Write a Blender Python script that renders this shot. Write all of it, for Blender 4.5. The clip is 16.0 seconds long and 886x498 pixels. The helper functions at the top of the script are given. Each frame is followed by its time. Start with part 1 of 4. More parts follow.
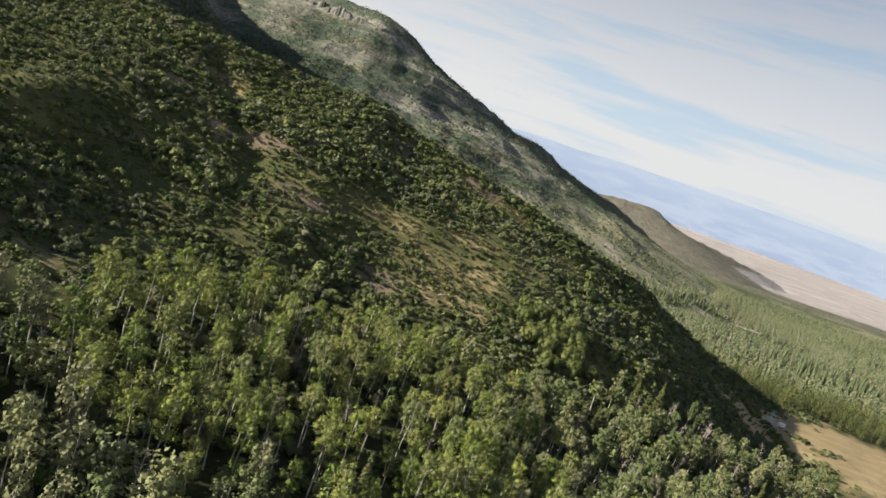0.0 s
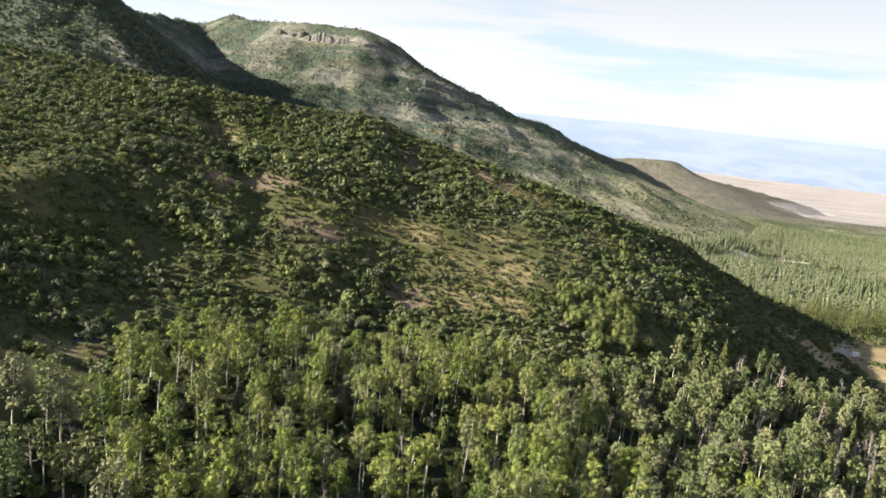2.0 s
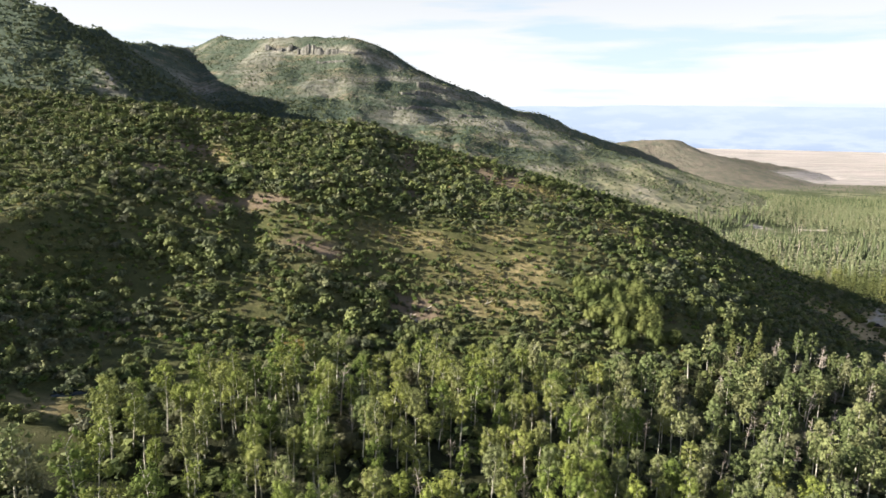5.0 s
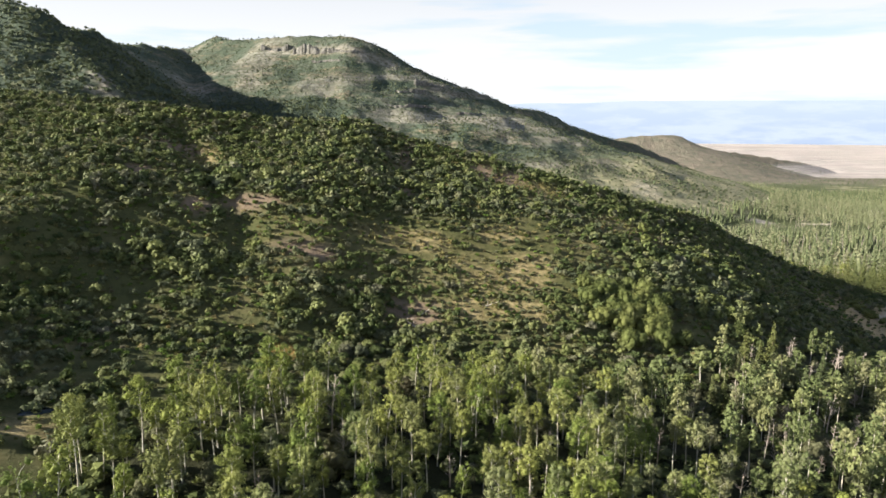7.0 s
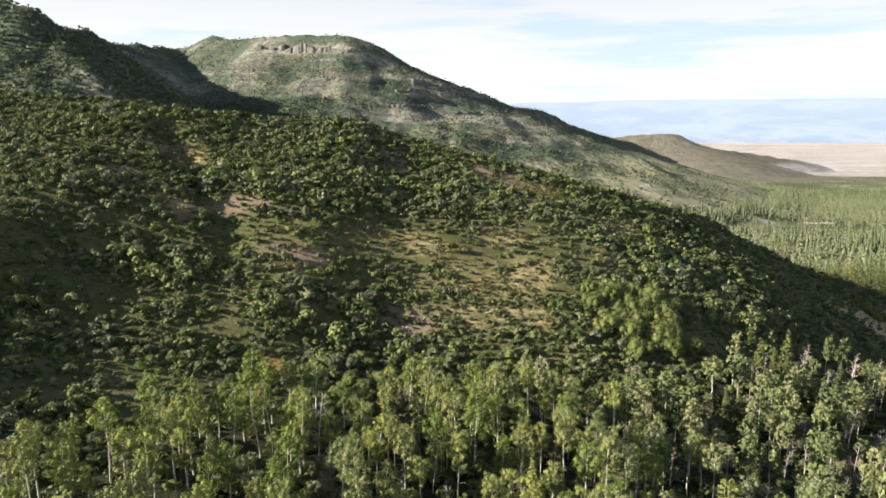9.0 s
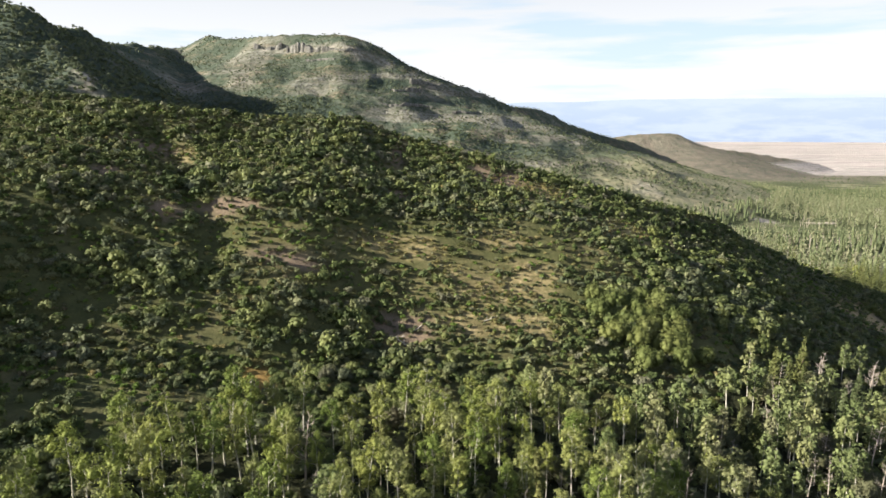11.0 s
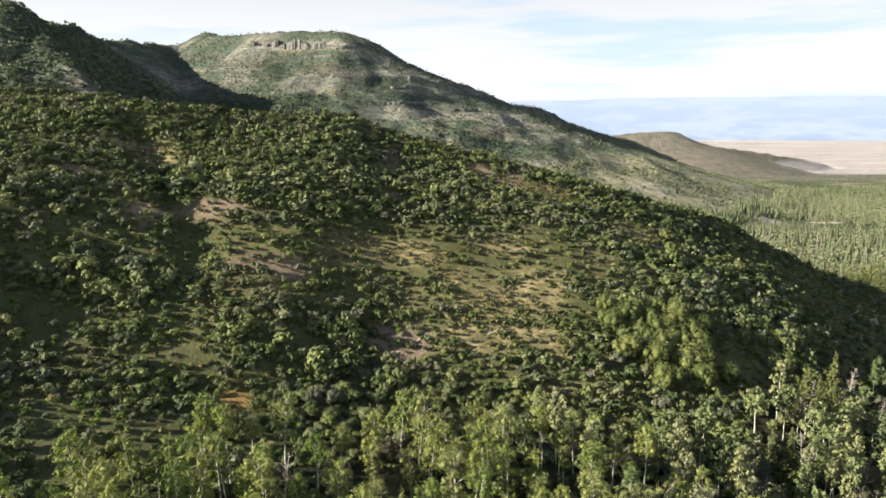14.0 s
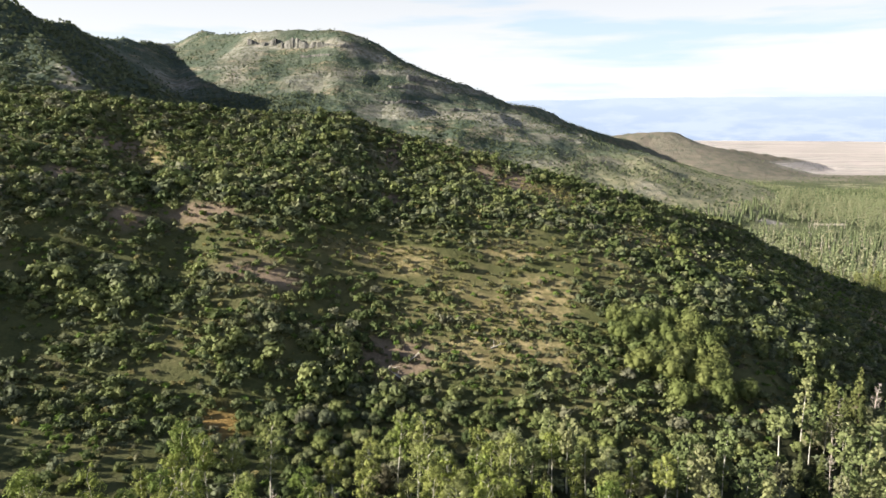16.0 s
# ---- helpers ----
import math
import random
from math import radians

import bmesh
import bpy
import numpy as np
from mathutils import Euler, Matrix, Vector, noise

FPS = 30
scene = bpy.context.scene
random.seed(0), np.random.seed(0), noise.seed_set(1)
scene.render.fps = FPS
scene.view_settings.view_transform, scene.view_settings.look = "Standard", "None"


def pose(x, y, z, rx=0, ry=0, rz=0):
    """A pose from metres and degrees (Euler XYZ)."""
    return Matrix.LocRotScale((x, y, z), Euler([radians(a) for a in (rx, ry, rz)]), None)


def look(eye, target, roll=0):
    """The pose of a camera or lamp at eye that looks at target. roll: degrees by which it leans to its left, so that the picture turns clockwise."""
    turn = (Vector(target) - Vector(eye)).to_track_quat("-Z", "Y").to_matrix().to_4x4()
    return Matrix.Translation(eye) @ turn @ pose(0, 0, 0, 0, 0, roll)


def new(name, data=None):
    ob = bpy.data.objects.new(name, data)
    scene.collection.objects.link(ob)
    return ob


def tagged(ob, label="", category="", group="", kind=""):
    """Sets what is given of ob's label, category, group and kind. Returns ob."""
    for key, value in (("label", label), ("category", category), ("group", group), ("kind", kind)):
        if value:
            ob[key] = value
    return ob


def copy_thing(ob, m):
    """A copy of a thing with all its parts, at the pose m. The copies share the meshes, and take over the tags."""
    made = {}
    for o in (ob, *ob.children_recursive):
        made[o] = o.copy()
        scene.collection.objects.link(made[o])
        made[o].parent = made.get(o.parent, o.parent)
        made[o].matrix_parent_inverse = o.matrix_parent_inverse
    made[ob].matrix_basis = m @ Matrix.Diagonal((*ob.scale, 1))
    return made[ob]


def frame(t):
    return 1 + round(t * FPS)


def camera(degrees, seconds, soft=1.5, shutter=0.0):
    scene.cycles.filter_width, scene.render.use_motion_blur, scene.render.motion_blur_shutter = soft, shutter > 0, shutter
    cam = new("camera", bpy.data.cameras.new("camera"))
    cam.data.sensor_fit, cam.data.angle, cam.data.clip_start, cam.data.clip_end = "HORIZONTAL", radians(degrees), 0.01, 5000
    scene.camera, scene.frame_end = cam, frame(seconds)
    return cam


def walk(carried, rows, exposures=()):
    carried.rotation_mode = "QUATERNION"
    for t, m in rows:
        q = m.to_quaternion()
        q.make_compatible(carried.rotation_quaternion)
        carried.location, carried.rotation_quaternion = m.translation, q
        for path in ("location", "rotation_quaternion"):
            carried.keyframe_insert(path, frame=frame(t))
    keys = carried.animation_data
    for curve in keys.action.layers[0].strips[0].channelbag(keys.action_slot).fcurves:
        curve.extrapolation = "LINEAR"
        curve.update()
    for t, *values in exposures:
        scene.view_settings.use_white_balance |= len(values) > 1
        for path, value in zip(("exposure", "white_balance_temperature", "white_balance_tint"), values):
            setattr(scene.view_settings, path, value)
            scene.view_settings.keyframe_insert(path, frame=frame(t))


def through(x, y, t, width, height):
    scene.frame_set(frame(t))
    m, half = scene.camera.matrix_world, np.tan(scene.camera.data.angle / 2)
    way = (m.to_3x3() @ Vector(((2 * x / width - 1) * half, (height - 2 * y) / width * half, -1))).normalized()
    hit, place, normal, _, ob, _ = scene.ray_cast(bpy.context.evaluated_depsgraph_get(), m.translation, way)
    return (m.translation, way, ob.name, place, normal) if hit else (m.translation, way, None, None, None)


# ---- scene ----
cam = camera(69.0, 16.0, soft=1.6)
PATH = [  # seconds, eye, target, roll
    (0, (-3.63, -31.72, 61.61), (1.45, 66.64, 44.33), 19.11),
    (0.5, (-3.30, -30.13, 61.68), (0.16, 68.22, 43.94), 14.45),
    (1, (-2.97, -28.51, 61.76), (-0.59, 69.82, 43.76), 11.37),
    (1.5, (-2.62, -26.84, 61.86), (-1.23, 71.50, 43.74), 8.47),
    (2, (-2.29, -25.08, 61.97), (-1.59, 73.24, 43.76), 6.45),
    (2.5, (-1.98, -23.25, 62.05), (-1.82, 75.08, 43.83), 4.86),
    (3, (-1.70, -21.33, 62.09), (-1.92, 76.99, 43.83), 3.69),
    (3.5, (-1.45, -19.34, 62.06), (-1.97, 78.98, 43.80), 2.75),
    (4, (-1.24, -17.28, 61.91), (-1.93, 81.05, 43.75), 1.95),
    (6.5, (-0.40, -6.72, 60.49), (-1.30, 91.60, 42.23), 0.27),
    (7, (-0.26, -4.53, 60.24), (-1.12, 93.77, 41.90), 0.14),
    (7.5, (-0.13, -2.28, 60.07), (-0.94, 96.00, 41.65), 0.08),
    (8, (0.00, -0.00, 60.00), (-0.76, 98.29, 41.58), 0.02),
    (8.5, (0.12, 2.27, 59.97), (-0.58, 100.56, 41.56), -0.05),
    (9, (0.22, 4.50, 59.90), (-0.45, 102.79, 41.50), -0.06),
    (11.5, (0.48, 15.26, 59.12), (0.03, 113.55, 40.73), -0.16),
    (12, (0.47, 17.41, 58.96), (0.05, 115.68, 40.46), -0.12),
    (12.5, (0.42, 19.60, 58.84), (0.08, 117.85, 40.25), -0.10),
    (13, (0.34, 21.84, 58.80), (0.06, 120.09, 40.16), -0.11),
    (13.5, (0.25, 24.12, 58.83), (-0.03, 122.36, 40.19), -0.11),
    (14, (0.14, 26.42, 58.88), (-0.11, 124.66, 40.23), -0.13),
    (14.5, (0.02, 28.72, 58.93), (-0.17, 126.97, 40.26), -0.10),
    (15, (-0.11, 31.02, 58.96), (-0.23, 129.25, 40.27), -0.08),
    (15.5, (-0.24, 33.29, 58.97), (-0.30, 131.53, 40.28), -0.05),
    (16, (-0.37, 35.56, 58.98), (-0.37, 133.80, 40.29), 0.00),
]
walk(cam, [(t, look(eye, target, roll)) for t, eye, target, roll in PATH],
     exposures=[(0, 1.04), (0.5, 1.24), (1.0, 1.37), (2.5, 1.54), (4.0, 1.52), (16.0, 1.48)])
# END PATH
# ---------------------------------------------------------------- sky and sun
SUN_AZIMUTH, SUN_HEIGHT = radians(260), radians(21.5)
world = bpy.data.worlds.new("sky")
scene.world = world
world.use_nodes = True
wn, wl = world.node_tree.nodes, world.node_tree.links
wn.clear()
sky = wn.new("ShaderNodeTexSky")
sky.sky_type, sky.sun_disc, sky.sun_elevation, sky.sun_rotation = "NISHITA", False, SUN_HEIGHT, SUN_AZIMUTH
sky.altitude, sky.air_density, sky.dust_density = 2200, 1.0, 0.6
coord, split = wn.new("ShaderNodeTexCoord"), wn.new("ShaderNodeSeparateXYZ")
stretch, cloud, puff = wn.new("ShaderNodeMapping"), wn.new("ShaderNodeTexNoise"), wn.new("ShaderNodeMapRange")
stretch.inputs["Scale"].default_value, stretch.inputs["Location"].default_value = (2.2, 2.2, 21.0), (2.35, 1.3, 3.4)
stretch.inputs["Rotation"].default_value = (0, radians(4), 0)
cloud.inputs["Scale"].default_value, cloud.inputs["Detail"].default_value, cloud.inputs["Roughness"].default_value = 1.15, 7, 0.55
tone = wn.new("ShaderNodeMix")
tone.data_type = "RGBA"
tone.inputs["A"].default_value, tone.inputs["B"].default_value = (0.288, 0.345, 0.395, 1), (0.380, 0.382, 0.384, 1)
puff.inputs["From Min"].default_value, puff.inputs["From Max"].default_value = 0.36, 0.50
low = wn.new("ShaderNodeMapRange")
low.inputs["From Min"].default_value, low.inputs["From Max"].default_value = 0.50, 0.08
low.inputs["To Min"].default_value, low.inputs["To Max"].default_value = 0.10, 1.0
mix = wn.new("ShaderNodeMix")
mix.data_type = "RGBA"
dim, back, out = wn.new("ShaderNodeVectorMath"), wn.new("ShaderNodeBackground"), wn.new("ShaderNodeOutputWorld")
dim.operation = "MULTIPLY"
dim.inputs[1].default_value = (0.036, 0.039, 0.044)
wl.new(coord.outputs["Generated"], stretch.inputs["Vector"])
wl.new(stretch.outputs["Vector"], cloud.inputs["Vector"])
wl.new(cloud.outputs["Fac"], puff.inputs["Value"])
wl.new(coord.outputs["Generated"], split.inputs["Vector"])
wl.new(split.outputs["Z"], low.inputs["Value"])
wl.new(puff.outputs["Result"], tone.inputs["Factor"])
wl.new(tone.outputs["Result"], mix.inputs["B"])
wl.new(low.outputs["Result"], mix.inputs["Factor"])
wl.new(sky.outputs["Color"], dim.inputs[0])
wl.new(dim.outputs["Vector"], mix.inputs["A"])
wl.new(mix.outputs["Result"], back.inputs["Color"])
wl.new(back.outputs["Background"], out.inputs["Surface"])
back.inputs["Strength"].default_value = 1.0

sun = new("sun", bpy.data.lights.new("sun", "SUN"))
sun.data.energy, sun.data.angle, sun.data.color = 5.0, radians(0.6), (1.0, 0.93, 0.80)
toward = Vector((math.sin(SUN_AZIMUTH) * math.cos(SUN_HEIGHT), math.cos(SUN_AZIMUTH) * math.cos(SUN_HEIGHT), math.sin(SUN_HEIGHT)))
sun.matrix_world = look(toward * 500, (0, 0, 0))

# ---------------------------------------------------------------- materials
class Nodes:
    """A small helper to write node materials."""

    def __init__(self, name, rough=0.85):
        self.mat = bpy.data.materials.new(name)
        self.mat.use_nodes = True
        self.tree = self.mat.node_tree
        self.bsdf = self.tree.nodes["Principled BSDF"]
        self.bsdf.inputs["Roughness"].default_value = rough
        self.bsdf.inputs["Specular IOR Level"].default_value = 0.15

    def put(self, where, what):
        if isinstance(what, bpy.types.NodeSocket):
            self.tree.links.new(what, where)
        else:
            where.default_value = what

    def noise(self, scale, detail=4, rough=0.6, where=None):
        n = self.tree.nodes.new("ShaderNodeTexNoise")
        n.inputs["Scale"].default_value, n.inputs["Detail"].default_value, n.inputs["Roughness"].default_value = scale, detail, rough
        self.put(n.inputs["Vector"], where or self.place())
        return n.outputs["Fac"]

    def place(self, scale=(1, 1, 1)):
        g = self.tree.nodes.new("ShaderNodeNewGeometry")
        if scale == (1, 1, 1):
            return g.outputs["Position"]
        m = self.tree.nodes.new("ShaderNodeMapping")
        m.inputs["Scale"].default_value = scale
        self.put(m.inputs["Vector"], g.outputs["Position"])
        return m.outputs["Vector"]

    def ramp(self, value, lo, hi, a=0.0, b=1.0):
        n = self.tree.nodes.new("ShaderNodeMapRange")
        self.put(n.inputs["Value"], value)
        for key, v in (("From Min", lo), ("From Max", hi), ("To Min", a), ("To Max", b)):
            n.inputs[key].default_value = v
        return n.outputs["Result"]

    def math(self, op, a, b=0.0):
        n = self.tree.nodes.new("ShaderNodeMath")
        n.operation = op
        self.put(n.inputs[0], a)
        self.put(n.inputs[1], b)
        return n.outputs[0]

    def mix(self, fac, a, b, kind="MIX"):
        n = self.tree.nodes.new("ShaderNodeMix")
        n.data_type, n.blend_type = "RGBA", kind
        self.put(n.inputs["Factor"], fac)
        self.put(n.inputs["A"], a if isinstance(a, bpy.types.NodeSocket) else (*a, 1))
        self.put(n.inputs["B"], b if isinstance(b, bpy.types.NodeSocket) else (*b, 1))
        return n.outputs["Result"]

    def attr(self, name):
        n = self.tree.nodes.new("ShaderNodeAttribute")
        n.attribute_name = name
        return n.outputs["Fac"]

    def palette(self, value, colours):
        n = self.tree.nodes.new("ShaderNodeValToRGB")
        for _ in colours[2:]:
            n.color_ramp.elements.new(0.5)
        for k, c in enumerate(colours):
            n.color_ramp.elements[k].position, n.color_ramp.elements[k].color = k / (len(colours) - 1), (*c, 1)
        self.put(n.inputs["Fac"], value)
        return n.outputs["Color"]

    def bump(self, value, strength, distance):
        n = self.tree.nodes.new("ShaderNodeBump")
        n.inputs["Strength"].default_value, n.inputs["Distance"].default_value = strength, distance
        self.put(n.inputs["Height"], value)
        self.put(self.bsdf.inputs["Normal"], n.outputs["Normal"])

    def colour(self, what):
        self.put(self.bsdf.inputs["Base Color"], what if isinstance(what, bpy.types.NodeSocket) else (*what, 1))
        return self.mat


def leaf_material(name, colours, through=0.35):
    """Leaves: one tint a plant, a little change from leaf to leaf, and light that comes through them."""
    n = Nodes(name, 0.7)
    info = n.tree.nodes.new("ShaderNodeObjectInfo")
    geo = n.tree.nodes.new("ShaderNodeNewGeometry")
    tint = n.math("FRACT", n.math("ADD", n.attr("tint"), info.outputs["Random"]))
    base = n.palette(tint, colours)
    leaf = n.ramp(geo.outputs["Random Per Island"], 0, 1, 0.9, 1.1)
    scale = n.tree.nodes.new("ShaderNodeVectorMath")
    scale.operation = "SCALE"
    n.put(scale.inputs[0], base)
    n.put(scale.inputs["Scale"], leaf)
    c = scale.outputs["Vector"]
    n.colour(c)
    tr, mixed = n.tree.nodes.new("ShaderNodeBsdfTranslucent"), n.tree.nodes.new("ShaderNodeMixShader")
    n.put(tr.inputs["Color"], c)
    mixed.inputs["Fac"].default_value = through
    n.put(mixed.inputs[1], n.bsdf.outputs["BSDF"])
    n.put(mixed.inputs[2], tr.outputs["BSDF"])
    n.put(n.tree.nodes["Material Output"].inputs["Surface"], mixed.outputs["Shader"])
    return n.mat


def ground_material():
    n = Nodes("grass_and_soil", 0.95)
    fine, mid, broad = n.noise(1.7, 5, 0.7), n.noise(0.22, 5, 0.65), n.noise(0.035, 4, 0.6)
    green = n.mix(n.ramp(mid, 0.35, 0.65), (0.040, 0.052, 0.020), (0.082, 0.088, 0.034))
    green = n.mix(n.ramp(fine, 0.3, 0.75), green, (0.115, 0.115, 0.046))
    dry = n.mix(n.ramp(mid, 0.38, 0.62), (0.19, 0.15, 0.075), (0.42, 0.33, 0.18))
    dry = n.mix(n.ramp(fine, 0.4, 0.75), dry, (0.16, 0.155, 0.06))
    soil = n.mix(n.ramp(fine, 0.3, 0.7), (0.17, 0.125, 0.085), (0.27, 0.205, 0.145))
    rust = n.mix(n.ramp(fine, 0.3, 0.7), (0.24, 0.15, 0.05), (0.34, 0.22, 0.08))
    c = n.mix(n.ramp(broad, 0.47, 0.68, 0.0, 0.4), green, dry)
    # nearly black under trees and brush: their shade is put into the colour
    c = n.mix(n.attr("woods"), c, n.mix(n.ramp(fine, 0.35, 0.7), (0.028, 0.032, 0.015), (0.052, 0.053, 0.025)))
    c = n.mix(n.math("MULTIPLY", n.attr("dry"), n.ramp(n.noise(0.33, 4, 0.7, n.place((0.6, 1.6, 1))), 0.30, 0.50)), c, dry)
    c = n.mix(n.attr("soil"), c, soil)
    c = n.mix(n.attr("rust"), c, rust)
    field = n.mix(n.ramp(n.noise(0.06, 4, 0.6, n.place((1, 3, 1))), 0.3, 0.7), (0.30, 0.225, 0.115), (0.44, 0.34, 0.19))
    c = n.mix(n.attr("field"), c, field)
    # mountain scrub with pale ledges
    scrub = n.mix(n.ramp(n.noise(0.02, 4, 0.6), 0.4, 0.65), (0.080, 0.108, 0.078), (0.142, 0.152, 0.115))
    steps = n.noise(1.0, 5, 0.65, n.place((0.016, 0.016, 0.055)))
    scrub = n.mix(n.ramp(steps, 0.50, 0.62, 0, 0.8), scrub, (0.27, 0.215, 0.145))
    scrub = n.mix(n.ramp(n.noise(0.13, 4, 0.65), 0.44, 0.56, 0, 0.85), scrub, (0.052, 0.072, 0.042))
    scrub = n.mix(n.math("MULTIPLY", n.attr("lush"), n.ramp(n.noise(0.09, 4, 0.6), 0.3, 0.55, 0.5, 1.0)), scrub, (0.050, 0.068, 0.045))
    # valley floor and aprons kept pale: distance haze put into their colour
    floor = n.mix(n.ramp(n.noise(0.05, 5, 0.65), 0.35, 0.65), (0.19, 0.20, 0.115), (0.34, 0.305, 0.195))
    # darker below the valley trees, as painted shade
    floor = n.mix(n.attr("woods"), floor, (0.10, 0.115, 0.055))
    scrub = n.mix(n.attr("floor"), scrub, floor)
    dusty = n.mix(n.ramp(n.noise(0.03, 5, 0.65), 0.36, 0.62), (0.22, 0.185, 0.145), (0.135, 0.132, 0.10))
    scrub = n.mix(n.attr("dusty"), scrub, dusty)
    c = n.mix(n.attr("scrub"), c, scrub)
    bands = n.noise(1.0, 4, 0.6, n.place((0.006, 0.006, 0.11)))
    rock = n.mix(n.ramp(bands, 0.4, 0.6), (0.29, 0.255, 0.21), (0.52, 0.475, 0.41))
    rock = n.mix(n.ramp(n.noise(0.12, 5, 0.7), 0.45, 0.62), rock, (0.17, 0.15, 0.10))
    c = n.mix(n.attr("rock"), c, rock)
    gravel = n.mix(n.ramp(fine, 0.3, 0.7), (0.42, 0.36, 0.29), (0.62, 0.56, 0.48))
    c = n.mix(n.attr("gravel"), c, gravel)
    # the dry plain
    strips = n.noise(1.0, 4, 0.6, n.place((0.0013, 0.006, 1)))
    plain = n.mix(n.ramp(strips, 0.38, 0.62), (0.40, 0.345, 0.32), (0.55, 0.49, 0.455))
    plain = n.mix(n.ramp(n.noise(1.0, 3, 0.5, n.place((0.002, 0.011, 1))), 0.55, 0.66), plain, (0.29, 0.285, 0.25))
    c = n.mix(n.attr("plain"), c, plain)
    crag = n.math("MULTIPLY", n.attr("scrub"), n.math("ADD", n.math("MULTIPLY", n.noise(0.045, 5, 0.6), 26.0), n.math("MULTIPLY", n.noise(0.2, 3, 0.6), 6.0)))
    n.bump(n.math("ADD", n.math("ADD", fine, n.math("MULTIPLY", mid, 2.0)), crag), 0.75, 0.35)
    return n.colour(c)


def bark_material(name, pale, dark, amount):
    n = Nodes(name, 0.9)
    c = n.mix(n.ramp(n.noise(1.0, 5, 0.7, n.place((5, 5, 2.2))), 0.5, 0.6, 0, amount), pale, dark)
    return n.colour(c)


def plain_material(name, a, b, scale=3.0, rough=0.6, metal=0.0):
    n = Nodes(name, rough)
    n.bsdf.inputs["Metallic"].default_value = metal
    return n.colour(n.mix(n.ramp(n.noise(scale, 4), 0.35, 0.65), a, b))


def cliff_material():
    n = Nodes("pale_rock", 0.95)
    streak = n.noise(1.0, 5, 0.65, n.place((0.22, 0.22, 0.03)))
    c = n.mix(n.ramp(streak, 0.4, 0.62), (0.105, 0.10, 0.088), (0.22, 0.21, 0.19))
    c = n.mix(n.ramp(n.noise(0.35, 4, 0.6), 0.55, 0.68), c, (0.08, 0.09, 0.06))
    n.bump(streak, 0.8, 2.0)
    return n.colour(c)


GROUND = ground_material()
CLIFF_ROCK = cliff_material()
ASPEN_LEAF = leaf_material("aspen_leaves", [(0.125, 0.168, 0.040), (0.172, 0.214, 0.053), (0.23, 0.262, 0.064), (0.195, 0.215, 0.076), (0.25, 0.27, 0.074), (0.212, 0.225, 0.092)], 0.16)
OAK_LEAF = leaf_material("oak_leaves", [(0.058, 0.08, 0.030), (0.11, 0.137, 0.05), (0.17, 0.195, 0.064), (0.135, 0.15, 0.088), (0.078, 0.103, 0.036), (0.195, 0.215, 0.08), (0.17, 0.168, 0.112)], 0.16)
PALE_ASPEN_LEAF = leaf_material("pale_aspen_leaves", [(0.12, 0.15, 0.058), (0.165, 0.195, 0.08), (0.22, 0.24, 0.10), (0.18, 0.195, 0.10), (0.245, 0.255, 0.112), (0.195, 0.195, 0.108)], 0.16)
GREY_LEAF = leaf_material("willow_leaves", [(0.13, 0.14, 0.078), (0.165, 0.16, 0.088), (0.11, 0.125, 0.065), (0.145, 0.125, 0.08)], 0.25)
MAPLE_LEAF = leaf_material("maple_leaves", [(0.105, 0.13, 0.04), (0.135, 0.155, 0.05), (0.165, 0.18, 0.058), (0.14, 0.155, 0.055)], 0.16)
LOW_LEAF = leaf_material("low_leaves", [(0.12, 0.185, 0.04), (0.165, 0.225, 0.055), (0.095, 0.145, 0.034)], 0.3)
NEEDLE = leaf_material("spruce_needles", [(0.07, 0.085, 0.03), (0.11, 0.12, 0.04), (0.08, 0.10, 0.045), (0.15, 0.15, 0.05)], 0.12)
# far copies of leaves and needles, tinted paler and bluer as painted haze
HAZED_LEAF = leaf_material("hazed_leaves", [(0.17, 0.20, 0.105), (0.22, 0.24, 0.13), (0.19, 0.215, 0.115), (0.28, 0.275, 0.17)], 0.2)
HAZED_NEEDLE = leaf_material("hazed_needles", [(0.075, 0.098, 0.05), (0.11, 0.13, 0.062), (0.09, 0.112, 0.055), (0.135, 0.15, 0.075)], 0.1)
# scrub lightened too, with haze over the slopes in its colour
SCRUB_LEAF = leaf_material("scrub_leaves", [(0.09, 0.115, 0.062), (0.13, 0.15, 0.08), (0.11, 0.13, 0.072), (0.16, 0.17, 0.095)], 0.15)
GRASS_LEAF = leaf_material("grass_blades", [(0.27, 0.235, 0.10), (0.16, 0.17, 0.06), (0.34, 0.28, 0.125), (0.12, 0.14, 0.05), (0.20, 0.185, 0.07)], 0.3)
ASPEN_BARK = bark_material("aspen_bark", (0.55, 0.52, 0.44), (0.12, 0.10, 0.08), 0.8)
GREY_BARK = bark_material("dead_bark", (0.43, 0.37, 0.32), (0.25, 0.21, 0.175), 0.7)
BLEACHED = bark_material("bleached_wood", (0.60, 0.55, 0.47), (0.38, 0.33, 0.28), 0.6)
BROWN_BARK = bark_material("brown_bark", (0.13, 0.10, 0.075), (0.07, 0.055, 0.04), 0.7)

# ---------------------------------------------------------------- lie of the land
rng = np.random.default_rng(11)
LATTICE = rng.random((256, 256))


